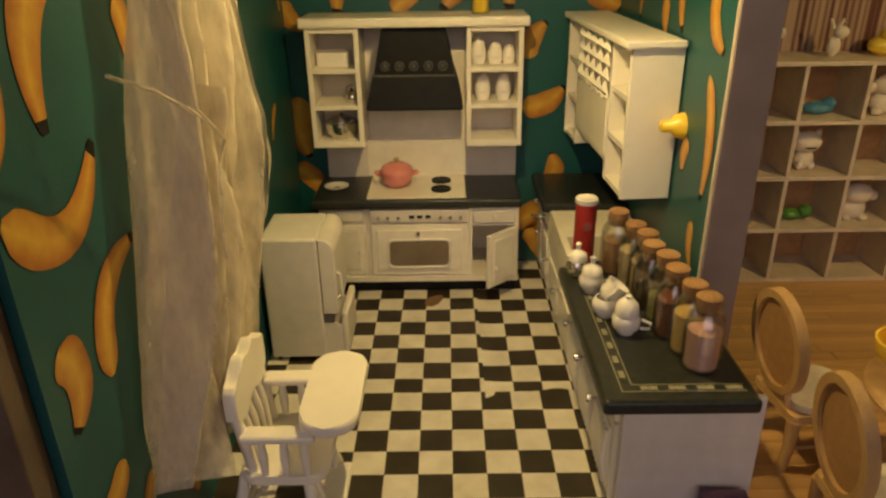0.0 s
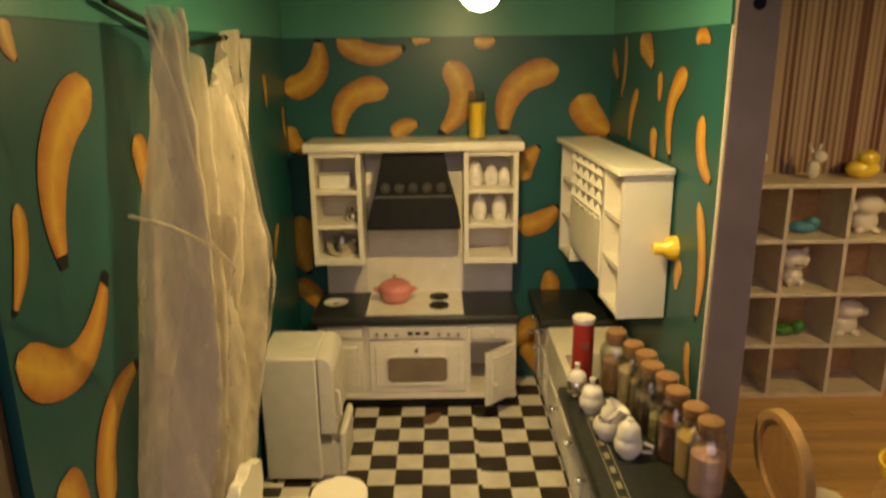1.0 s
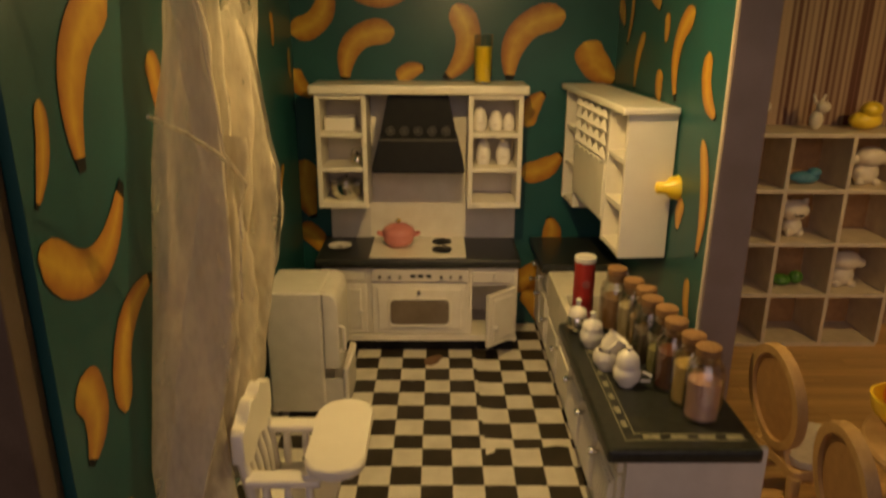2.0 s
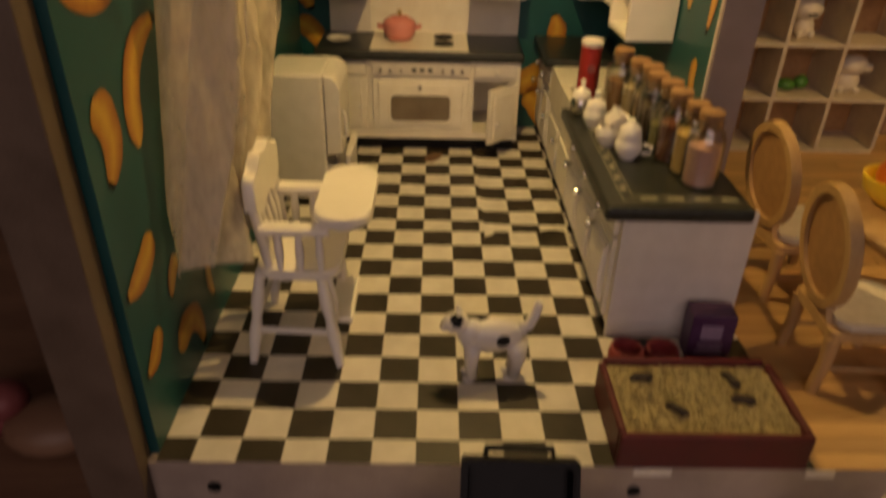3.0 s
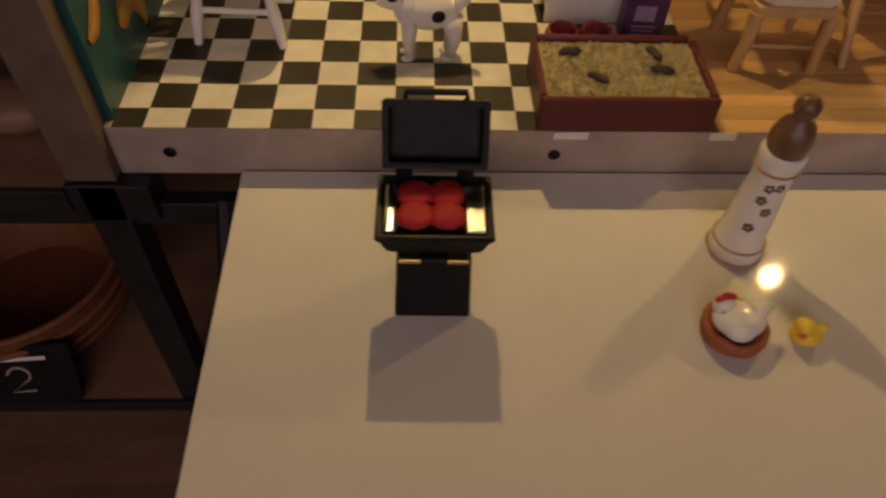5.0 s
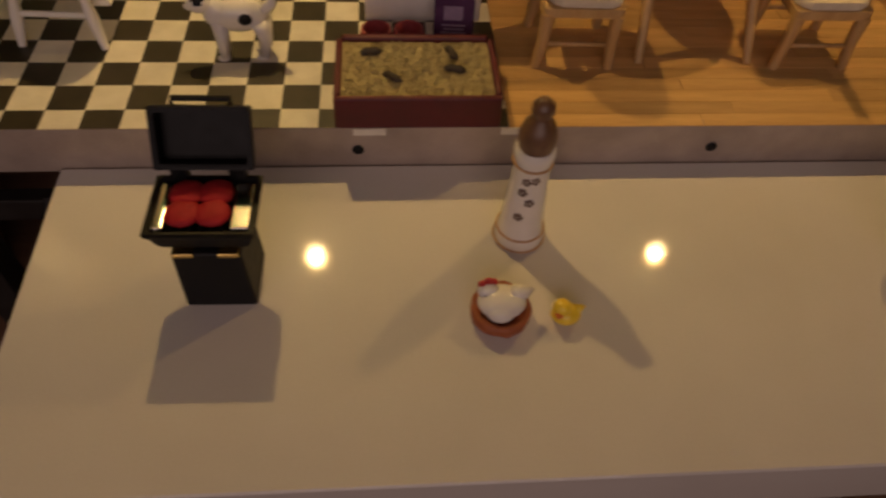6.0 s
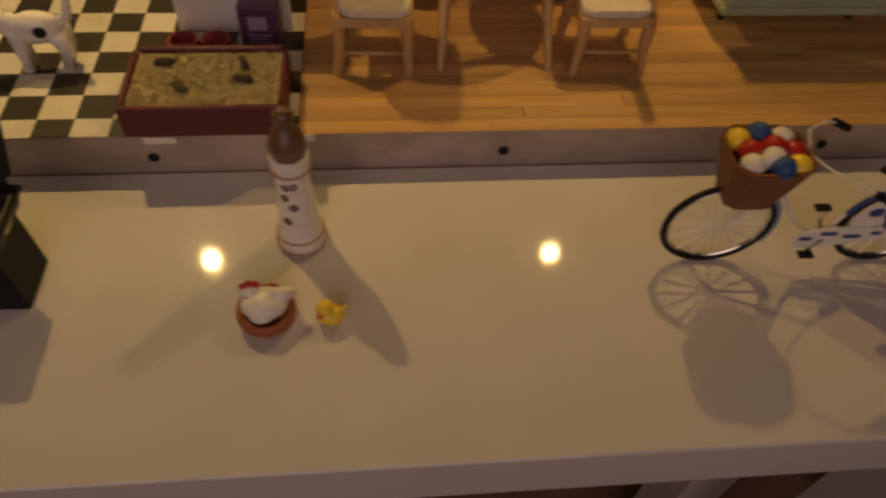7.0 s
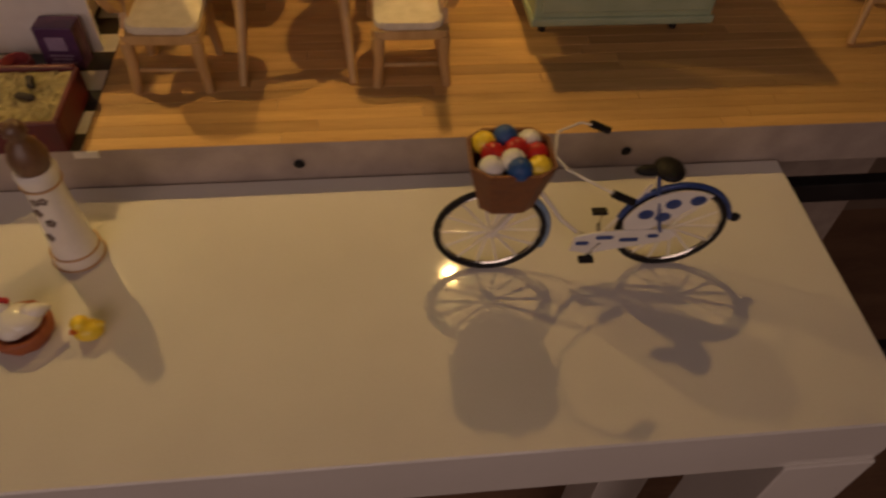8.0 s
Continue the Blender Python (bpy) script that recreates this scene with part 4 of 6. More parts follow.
def curtain():
    t = thing("gauze_curtain", -11.5, 15, 0, "long white gauze curtain hanging in loose folds against the wall", "curtain")
    rnd = random.Random(2)
    ph = [rnd.uniform(0, 6.28) for _ in range(6)]

    def hang(u, v, out=0.0):
        top = 31.8 - 3.2 * math.sin(math.pi * min(1, u * 1.15)) ** 2 - 0.6 * u
        hem = 7.1 - 2.2 * u + 0.5 * math.sin(u * 19) + (1.2 if u > 0.9 else 0)
        z = top + (hem - top) * v
        near = 8.6 - 2.2 * v - 4.2 * v * v
        far = 25.0 - 3.0 * min(1, v * 2.2) - 1.2 * v - 11.0 * max(0, v - 0.5) ** 1.25
        y = near + (far - near) * u
        amp = 0.7 + 1.15 * v ** 0.5
        ridge = 1 - 2 * abs(math.sin(u * 9.5 + 0.6 - 1.5 * v)) ** 0.7
        fold = amp * (0.75 * ridge + 0.7 * math.sin(u * 30 + ph[0] + 1.6 * v) + 0.55 * math.sin(u * 61 + ph[1] - 2.2 * v) + 0.35 * math.sin(u * 17 + ph[2] + 4 * v))
        x = 1.8 + 0.9 * math.sin(math.pi * u) * (0.5 + v) - 0.5 * u + 0.85 * fold + 0.18 * noise.noise(Vector((y * 0.8, z * 0.5, 3)))
        return (max(0.2, x * (1 - 0.42 * u)) + out, y - 15 + 0.35 * math.cos(u * 30 + ph[0]), z)

    def sheet(name, nu, nv, place, label=""):
        bm = B()
        grid = [[bm.verts.new(place(i / nu, j / nv)) for i in range(nu + 1)] for j in range(nv + 1)]
        for j in range(nv):
            for i in range(nu):
                bm.faces.new((grid[j][i], grid[j][i + 1], grid[j + 1][i + 1], grid[j + 1][i]))
        part(name, bm, GAUZE, t, label, smooth="all")

    sheet("cloth", 110, 44, hang)
    # doubled folds of the cloth that hang in front of it
    for u0, drift, wide, v0, v1 in ((0.02, 0.1, 0.1, 0.0, 1.0), (0.16, 0.22, 0.07, 0.3, 0.98), (0.34, 0.26, 0.12, 0.02, 0.9), (0.62, 0.12, 0.16, 0.06, 0.97), (0.86, 0.02, 0.12, 0.02, 0.9)):
        def pleat(p, q, u0=u0, drift=drift, wide=wide, v0=v0, v1=v1):
            v = v0 + (v1 - v0) * q
            w = wide * (0.65 + 0.35 * math.sin(math.pi * (0.15 + 0.8 * q)))
            u = u0 + drift * v + 0.015 * math.sin(9 * v + u0 * 20) + w * p
            return hang(min(1.0, u), v, 0.25 + 0.5 * math.sin(math.pi * p))
        sheet("pleat", 14, 40, pleat, "doubled fold of the gauze")
    part("draw_cord", tube(B(), [(3.0, -13.2, 24.9), (3.4, -11.0, 24.0), (3.8, -9.0, 22.9), (4.1, -8.0, 22.2), (4.3, -6.9, 21.2), (4.1, -7.4, 20.2), (4.2, -8.0, 19.0), (4.1, -8.2, 17.6), (4.0, -8.0, 16.2)], 0.075, 6), GAUZE, t, "thin twisted white cord", smooth=True)
    part("draw_cord", tube(B(), [(3.5, -11.3, 31.2), (3.9, -10.2, 28.5), (4.0, -9.4, 25.6), (4.1, -9.0, 22.9), (4.2, -8.3, 22.3)], 0.05, 6), GAUZE, t, "thin twisted white cord", smooth=True)
    part("rod", tube(B(), [(0.6, -7.5, 31.9), (0.9, 0, 30.4), (0.6, 10.8, 31.0)], 0.16, 8), IRON, t, "thin dark curtain wire", smooth=True)


def high_chair():
    t = thing("high_chair", -6.5, 8.4, 0, "white painted wooden doll's high chair with a rounded tray", "high chair")
    turned = [0.22, 0.3, 0.36, 0.26, 0.38, 0.3, 0.24]
    feet = [(-2.2, -2.9), (2.4, -3.2), (-2.2, 2.6), (2.2, 3.5)]
    tops = [(-1.6, -1.7), (1.4, -1.7), (-1.6, 1.8), (1.4, 1.9)]
    for (fx, fy), (tx, ty) in zip(feet, tops):
        pts = [(fx + (tx - fx) * k / 6, fy + (ty - fy) * k / 6, 5.0 * k / 6) for k in range(7)]
        part("leg", tube(B(), pts, turned, 12), WHITE, t, smooth=True)
    for a, b, z in ((0, 1, 1.8), (2, 3, 1.8), (0, 2, 2.4)):
        def at(i, q):
            return (feet[i][0] + (tops[i][0] - feet[i][0]) * q, feet[i][1] + (tops[i][1] - feet[i][1]) * q, 5 * q)
        part("stretcher", tube(B(), [at(a, z / 5), at(b, z / 5)], 0.18, 8), WHITE, t, smooth=True)
    part("seat", slab(B(), rounded(4.2, 5.0, 0.8, 0.4, 0), 4.9, 5.4, 0.12), WHITE, t, smooth=True)
    part("footrest", box(B(), 1.7, -2.0, 1.9, 3.0, 2.2, 2.25, 0.12), WHITE, t, smooth=True)
    for y in (-1.7, 1.8):
        part("footrest_arm", tube(B(), [(1.8, y, 4.6), (2.1, y, 3.2), (2.0, y, 2.0)], 0.2, 8), WHITE, t, smooth=True)
    for y in (-2.3, 2.3):
        part("armrest", box(B(), -1.3, y - 0.5, 7.5, 2.2, y + 0.5, 7.9, 0.15, 3), WHITE, t, smooth=True)
        for x in (-0.4, 0.6, 1.6):
            part("spindle", tube(B(), [(x, y, 5.3), (x, y, 6.4), (x, y, 7.6)], [0.15, 0.24, 0.15], 10), WHITE, t, smooth=True)
    for y in (-1.3, -0.45, 0.45, 1.3):
        part("back_spindle", tube(B(), [(-1.0, y, 5.3), (-1.25, y, 7.3), (-1.45, y, 8.7)], [0.16, 0.26, 0.16], 10), WHITE, t, smooth=True)
    out = [(-2.7 + 5.4 * k / 16, 8.4 + 0.35 * math.cos(4 * math.pi * k / 16)) for k in range(17)]
    out += [(2.7 - 5.4 * k / 24, 9.9 + 1.0 * math.sin(math.pi * k / 24) ** 0.6 + 0.22 * math.cos(6 * math.pi * k / 24)) for k in range(25)]
    bm = slab(B(), out, -0.3, 0.3, 0.1, m=Matrix.Translation((-1.45, 0, 0)) @ Matrix.Rotation(radians(90), 4, "Z") @ Matrix.Rotation(radians(90), 4, "X"))
    part("headrest", bm, WHITE, t, smooth=True)
    for y in (-2.2, 2.2):
        part("back_post", tube(B(), [(-1.0, y * 0.9, 5.3), (-1.25, y * 0.95, 7.3), (-1.45, y, 8.7)], [0.26, 0.3, 0.26], 10), WHITE, t, smooth=True)
    part("tray", slab(B(), rounded(2.8, 6.5, 1.2, 2.75, 0.3), 8.0, 8.55, 0.15), WHITE, t, "rounded white tray", smooth=True)
    for y in (-2.3, 2.3):
        part("tray_arm", box(B(), 1.4, y - 0.25, 7.85, 2.6, y + 0.25, 8.05, 0.05), WHITE, t)


range_cooker()
hutch()
wall_cabinet()
peninsula()
fridge()
curtain()
high_chair()


# ---- kitchen things ----
def pink_pot():
    t = thing("pink_pot", -2.45, 37.9, 8.95, "shiny pink enamel cooking pot with a lid on the hob", "pot")
    part("bowl", lathe(B(), [(0, 0), (0.95, 0), (1.28, 0.3), (1.36, 0.75), (1.36, 1.08), (1.26, 1.08), (1.2, 0.42), (0, 0.25)], seg=32), PINK, t, smooth=True)
    lid = part("lid", lathe(B(), [(1.44, 1.06), (1.46, 1.18), (1.26, 1.55), (0.76, 1.85), (0, 1.97)], seg=32), PINK, t, smooth=True)
    part("lid_knob", lathe(B(), [(0, 1.93), (0.12, 1.93), (0.11, 2.1), (0.25, 2.18), (0.18, 2.35), (0, 2.4)], seg=14), BRASS, lid, smooth=True)
    for s in (-1, 1):
        part("handle", tube(B(), [(s * 1.3, -0.38, 0.92), (s * 1.72, -0.3, 1.05), (s * 1.8, 0, 1.1), (s * 1.72, 0.3, 1.05), (s * 1.3, 0.38, 0.92)], 0.14, 8), PINK, t, smooth=True)


def plate_on_counter():
    t = thing("plate", -7.6, 37.4, 8.79, "small round white plate with a dark print", "plate")
    part("dish", lathe(B(), [(0, 0.05), (0.6, 0.02), (1.0, 0.2), (1.05, 0.26), (0.9, 0.24), (0.55, 0.1), (0, 0.1)], seg=28), CERAMIC, t, smooth=True)
    part("print", slab(B(), rounded(0.5, 0.3, 0.1), 0.1, 0.115), FLOWER_PRINT, t, "dark printed motif")


def juice_glass():
    t = thing("juice_glass", 4.7, 38.5, 22.86, "tall clear glass filled with orange juice", "glass")
    part("tumbler", lathe(B(), [(0, 0), (0.7, 0), (0.77, 3.9), (0.73, 3.9), (0.66, 0.1), (0, 0.1)], seg=24), CLEAR, t, "clear glass", smooth=True)
    part("juice", lathe(B(), [(0, 0.12), (0.66, 0.12), (0.71, 2.95), (0, 2.95)], seg=24), JUICE, t, "orange juice", smooth=True)


def canister(name, x, y, z, h, r, label):
    t = thing(name, x, y, z, label, "canister", "white jars in the hutch")
    part("body", lathe(B(), [(0, 0), (r * 0.8, 0), (r, h * 0.15), (r * 1.02, h * 0.5), (r * 0.75, h * 0.72), (0, h * 0.72)], seg=20), CERAMIC, t, smooth=True)
    part("lid", lathe(B(), [(r * 0.78, h * 0.72), (r * 0.8, h * 0.78), (r * 0.45, h * 0.92), (r * 0.14, h * 0.95), (r * 0.16, h), (0, h * 1.02)], seg=20), CERAMIC, t, smooth=True)
    part("printed_label", box(B(), -r * 0.4, -r * 1.06, h * 0.25, r * 0.4, -r * 0.95, h * 0.36), GREY_PANEL, t)


def hutch_contents():
    for x, z, h, r in ((4.55, 18.97, 2.1, 0.6), (5.9, 18.97, 1.7, 0.6), (7.0, 18.97, 1.5, 0.5), (4.9, 16.07, 2.2, 0.62), (6.6, 16.07, 2.2, 0.62)):
        canister("storage_jar", x, 38.6, z, h, r, "small white ceramic storage jar on a hutch shelf")
    t = thing("white_basin", -7.3, 38.7, 18.97, "plain white oblong tub on a hutch shelf", "tub")
    part("tub", slab(B(), rounded(2.6, 1.8, 0.3), 0, 1.1, 0.08), CERAMIC, t, smooth=True)
    t = thing("small_kettle", -5.9, 38.2, 16.07, "small steel kettle on a hutch shelf", "kettle")
    part("body", lathe(B(), [(0, 0), (0.5, 0), (0.62, 0.3), (0.5, 0.75), (0.2, 0.9), (0, 0.92)], seg=20), SILVER, t, smooth=True)
    part("knob", lathe(B(), [(0, 0.9), (0.08, 0.9), (0.12, 1.1), (0, 1.15)], seg=10), IRON, t, smooth=True)
    part("handle", tube(B(), [(-0.5, 0, 0.6), (-0.4, 0, 1.2), (0, 0, 1.4), (0.4, 0, 1.2), (0.5, 0, 0.6)], 0.05, 6), SILVER, t, smooth=True)
    t = thing("steel_pot", -6.9, 38.2, 13.12, "round steel pot with a glass lid on a hutch shelf", "pot")
    part("bowl", lathe(B(), [(0, 0), (0.9, 0), (1.3, 0.5), (1.35, 1.3), (1.25, 1.3), (1.2, 0.5), (0.8, 0.12), (0, 0.12)], seg=28), SILVER, t, smooth=True)
    lid = part("lid", lathe(B(), [(1.4, 1.3), (1.35, 1.4), (0.8, 1.7), (0, 1.8)], seg=28), CLEAR, t, "clear glass lid", smooth=True)
    part("lid_knob", lathe(B(), [(0, 1.78), (0.12, 1.78), (0.2, 2.0), (0, 2.05)], seg=12), SILVER, lid, smooth=True)


def red_can():
    t = thing("red_canister", 11.05, 23.6, 8.42 - 2.1, "tall red tin with a white lid standing in the sink bay", "canister")
    part("tin", lathe(B(), [(0, 0), (0.68, 0), (0.7, 0.1), (0.7, 6.0), (0.66, 6.1), (0, 6.1)], seg=28), TIN_RED, t, smooth=True)
    part("lid", lathe(B(), [(0.72, 6.05), (0.75, 6.1), (0.75, 6.38), (0.7, 6.42), (0.6, 6.36), (0, 6.36)], seg=28), CERAMIC, t, "white lid", smooth=True)
    part("emblem", lathe(B(), [(0, 0), (0.28, 0), (0.28, 0.04), (0, 0.04)], seg=16, m=Matrix.Translation((0, -0.68, 4.6)) @ Matrix.Rotation(radians(90), 4, "X")), ROSE, t, "faint round emblem")


def cork_jars():
    fills = [((0.62, 0.36, 0.3), (0.72, 0.46, 0.38), "pink salt", 0.72), ((0.62, 0.42, 0.13), (0.72, 0.52, 0.2), "yellow pasta", 0.8),
             ((0.13, 0.04, 0.02), (0.22, 0.07, 0.03), "dark red spice", 0.75), ((0.25, 0.25, 0.1), (0.36, 0.34, 0.16), "greenish herbs", 0.35),
             ((0.05, 0.03, 0.015), (0.1, 0.06, 0.03), "dark beans", 0.7), ((0.3, 0.2, 0.09), (0.42, 0.29, 0.14), "tan grains", 0.7),
             ((0.52, 0.42, 0.24), (0.64, 0.52, 0.32), "pale pasta sticks", 0.8), ((0.26, 0.13, 0.05), (0.38, 0.21, 0.09), "brown pasta spirals", 0.7)]
    xs = [14.4, 14.2, 13.8, 13.8, 13.4, 13.5, 13.2, 12.5]
    ys = [9.8, 11.3, 12.9, 14.6, 16.0, 17.6, 19.2, 20.7]
    hs = [3.55, 3.5, 3.6, 3.6, 3.6, 3.6, 3.5, 3.75]
    for x, y, h, (c0, c1, what, full) in zip(xs, ys, hs, fills):
        t = thing("cork_jar", x, y, 8.79, "small glass jar of %s closed with a cork" % what, "jar", "cork jars on the worktop")
        prof = [(0, 0), (0.9, 0), (0.97, 0.12), (0.97, h * 0.72), (0.86, h * 0.82), (0.66, h * 0.88), (0.66, h * 0.96), (0.74, h), (0.62, h), (0.58, h * 0.9), (0.78, h * 0.8), (0.89, h * 0.7), (0.89, 0.14), (0, 0.1)]
        part("glass", lathe(B(), prof, seg=28), CLEAR, t, "clear glass", smooth=True)
        m = surface(what, c0, c1, 0.75, 700, 3000, 0.6)
        level = h * 0.7 * math.sqrt(full)
        bm = lathe(B(), [(0, 0.12), (0.8, 0.16), (0.82, level), (0.5, level + 0.08), (0, level)], seg=28)
        for v in bm.verts:
            v.co += 0.06 * Vector((noise.noise(v.co * 4), noise.noise(v.co * 4 + Vector((5, 0, 0))), 0)) * (0.5 if v.co.z > 0.2 else 0)
        part("filling", bm, m, t, what, smooth=True)
        part("cork", lathe(B(), [(0, h * 0.86), (0.52, h * 0.86), (0.57, h), (0.6, h + 0.02), (0.63, h + 0.36), (0.57, h + 0.42), (0, h + 0.42)], seg=20), CORK, t, "brown cork", smooth=True)


def tea_things():
    for x, y, s, kind in ((11.45, 13.1, 0.88, 0), (10.75, 15.0, 0.9, 1), (10.5, 17.9, 0.85, 2), (10.0, 20.0, 0.8, 3)):
        label = ("white porcelain sugar bowl with a domed lid", "white porcelain milk jug tipped on its saucer", "white porcelain teapot with a pointed lid", "small glass sugar caster with a white lid")[kind]
        t = thing("tea_pot" if kind == 2 else "sugar_bowl" if kind == 0 else "milk_jug" if kind == 1 else "sugar_shaker", x, y, 8.79, label, "crockery", "crockery on the worktop")
        part("body", lathe(B(), [(0, 0), (0.5 * s, 0), (0.55 * s, 0.1), (0.85 * s, 0.45), (0.88 * s, 0.9), (0.7 * s, 1.15), (0.6 * s, 1.15), (0.78 * s, 0.85), (0.5 * s, 0.2), (0, 0.15)], seg=24), SILVER if kind == 3 else CERAMIC, t, smooth=True)
        if kind == 1:
            bm = lathe(B(), [(0, 0), (0.5, 0), (0.7, 0.4), (0.62, 0.85), (0.72, 1.1), (0.66, 1.1), (0.55, 0.85), (0, 0.2)], seg=24, m=Matrix.Translation((0.05, 0.1, 1.0)) @ Matrix.Rotation(radians(35), 4, "Y"))
            part("jug", bm, CERAMIC, t, smooth=True)
            part("handle", tube(B(), [(0.0, -0.6, 1.3), (-0.2, -1.0, 1.6), (0.2, -0.95, 2.0), (0.5, -0.55, 2.0)], 0.1, 6), CERAMIC, t, smooth=True)
        else:
            part("lid", lathe(B(), [(0.74 * s, 1.12), (0.76 * s, 1.25), (0.66 * s, 1.75 if kind == 0 else 1.6), (0.35 * s, 2.05 if kind == 0 else 1.75), (0.12, 2.1 if kind == 0 else 1.85), (0.2, 2.25), (0, 2.35)], seg=24), CERAMIC, t, smooth=True)
        if kind in (0, 2):
            part("handle", tube(B(), [(0.7, -0.3, 0.4), (1.15, -0.45, 0.45), (1.2, -0.5, 0.8), (0.75, -0.35, 0.95)], 0.09, 6), CERAMIC, t, smooth=True)


def yellow_holder():
    t = thing("yellow_wall_bell", 15.9, 22.95, 17.8, "yellow plastic bell shaped holder fixed to the cabinet side", "holder")
    rot = Matrix.Rotation(radians(-90), 4, "Y")
    part("bell", lathe(B(), [(0, -0.9), (0.8, -0.9), (0.85, -0.6), (0.7, 0.1), (0.4, 0.35), (0.38, 0.9), (0.28, 1.0), (0, 1.02)], seg=24, m=Matrix.Translation((0, -0.75, 0)) @ rot), YELLOW, t, smooth=True)
    part("peg", tube(B(), [(0, 0.05, 0), (0, -0.6, 0)], 0.2, 8), YELLOW, t, smooth=True)


def cat_figure():
    """One plain mesh: a white figurine with dark patches."""
    bm = B()
    blob(bm, (0, 0, 2.4), (1.4, 0.7, 0.84), 22)
    blob(bm, (-1.0, 0, 2.5), (0.7, 0.55, 0.75), 16)
    blob(bm, (-1.75, 0, 3.1), (0.62, 0.52, 0.5), 18)
    blob(bm, (-2.15, 0, 2.95), (0.34, 0.3, 0.24), 12)
    for y in (-0.28, 0.28):
        lathe(bm, [(0.2, 0), (0.12, 0.25), (0, 0.48)], seg=8, m=Matrix.Translation((-1.6, y, 3.45)) @ Matrix.Rotation(radians(-10), 4, "Y"))
        tube(bm, [(-0.95, y, 2.1), (-1.0, y * 1.1, 1.0), (-0.95, y * 1.1, 0.25)], [0.42, 0.3, 0.26], 12)
        blob(bm, (-1.08, y * 1.1, 0.16), (0.34, 0.22, 0.17), 10)
        tube(bm, [(1.0, y, 2.2), (1.15, y * 1.1, 1.2), (0.95, y * 1.1, 0.25)], [0.56, 0.36, 0.26], 12)
        blob(bm, (0.85, y * 1.1, 0.16), (0.36, 0.22, 0.17), 10)
    tube(bm, [(1.1, 0, 2.6), (1.6, 0, 2.9), (1.85, 0, 3.5), (1.95, 0, 3.95), (1.92, 0, 4.15)], [0.32, 0.26, 0.22, 0.2, 0.1], 12)
    spots = [((-1.75, -0.3, 3.45), 0.3), ((-2.3, 0, 3.05), 0.14), ((-0.6, 0.3, 3.0), 0.3)]
    for f in bm.faces:
        c = f.calc_center_median()
        if any((c - Vector(p)).length < r for p, r in spots):
            f.material_index = 1
    plain = set(bm.faces)
    blob(bm, (0.3, -0.5, 2.46), (0.42, 0.26, 0.34), 18)
    for f in bm.faces:
        if f not in plain:
            f.material_index = 1
    ob = part("cat_figurine", bm, [CERAMIC, IRON], None, smooth="all", origin=(3.75, 4.55, 0.02))
    ob.rotation_euler = (0, 0, radians(4))
    ob.scale = (1.1, 1.1, 1.13)
    tagged(ob, "white china animal figurine with dark patches standing on the checkered floor", "figurine")


def litter_tray():
    t = thing("litter_tray", 13.2, 1.15, 0.03, "maroon plastic tray filled with pale grit on the floor", "tray")
    for name, a in (("front_side", (-4.3, -2.75, 0, 4.3, -2.4, 2.0)), ("back_side", (-4.0, 2.35, 0, 4.0, 2.75, 2.0)), ("left_side", (-4.3, -2.4, 0, -3.95, 2.35, 2.0)), ("right_side", (3.95, -2.4, 0, 4.3, 2.35, 2.0))):
        part(name, box(B(), *a, 0.14, 3), MAROON, t, smooth=True)
    part("bottom", box(B(), -4.0, -2.3, 0.02, 4.0, 2.4, 0.3), MAROON, t)
    t2 = thing("litter_grit", 13.2, 1.15, 0.33, "pale coarse grit in the maroon tray", "grit", kind="stuff")
    bm = B()
    n, m = 64, 40
    rows = [[bm.verts.new((-3.95 + 7.9 * i / n, -2.4 + 4.75 * j / m, 1.4 + 0.12 * noise.noise(Vector((i * 0.25, j * 0.25, 0))) + 0.05 * noise.noise(Vector((i * 1.7, j * 1.7, 4))))) for i in range(n + 1)] for j in range(m + 1)]
    for j in range(m):
        for i in range(n):
            bm.faces.new((rows[j][i], rows[j][i + 1], rows[j + 1][i + 1], rows[j + 1][i]))
    part("grit_bed", bm, SAND, t2)
    bm = B()
    rnd = random.Random(9)
    for _ in range(900):
        p = Vector((rnd.uniform(-3.75, 3.75), rnd.uniform(-2.15, 2.25), 1.45))
        r = rnd.uniform(0.05, 0.12)
        q = [bm.verts.new(p + Vector((r * math.cos(a), r * math.sin(a), 0.05 * rnd.random()))) for a in (rnd.random(), 2.1 + rnd.random(), 4.2 + rnd.random())]
        q.append(bm.verts.new(p + Vector((0, 0, r * 1.3))))
        for a, b, c in ((0, 1, 3), (1, 2, 3), (2, 0, 3)):
            bm.faces.new((q[a], q[b], q[c]))
    part("grit_grains", bm, SAND, t2)
    for x, y, a in ((-2.4, 1.3, 10), (1.9, 1.2, -60), (2.0, -0.2, -8), (-1.3, -0.9, -35)):
        bm = B()
        tube(bm, [(-0.55, 0, 0), (-0.3, 0.05, 0.08), (0, 0, 0.1), (0.3, -0.06, 0.08), (0.55, 0, 0)], [0.12, 0.22, 0.2, 0.24, 0.1], 8)
        ob = part("clump", bm, CLUMP, smooth=True, origin=(13.2 + x, 1.15 + y, 1.85))
        ob.rotation_euler = (0, 0, radians(a))
        tagged(ob, "small dark brown clump lying on the grit", "clump", "clumps in the tray")


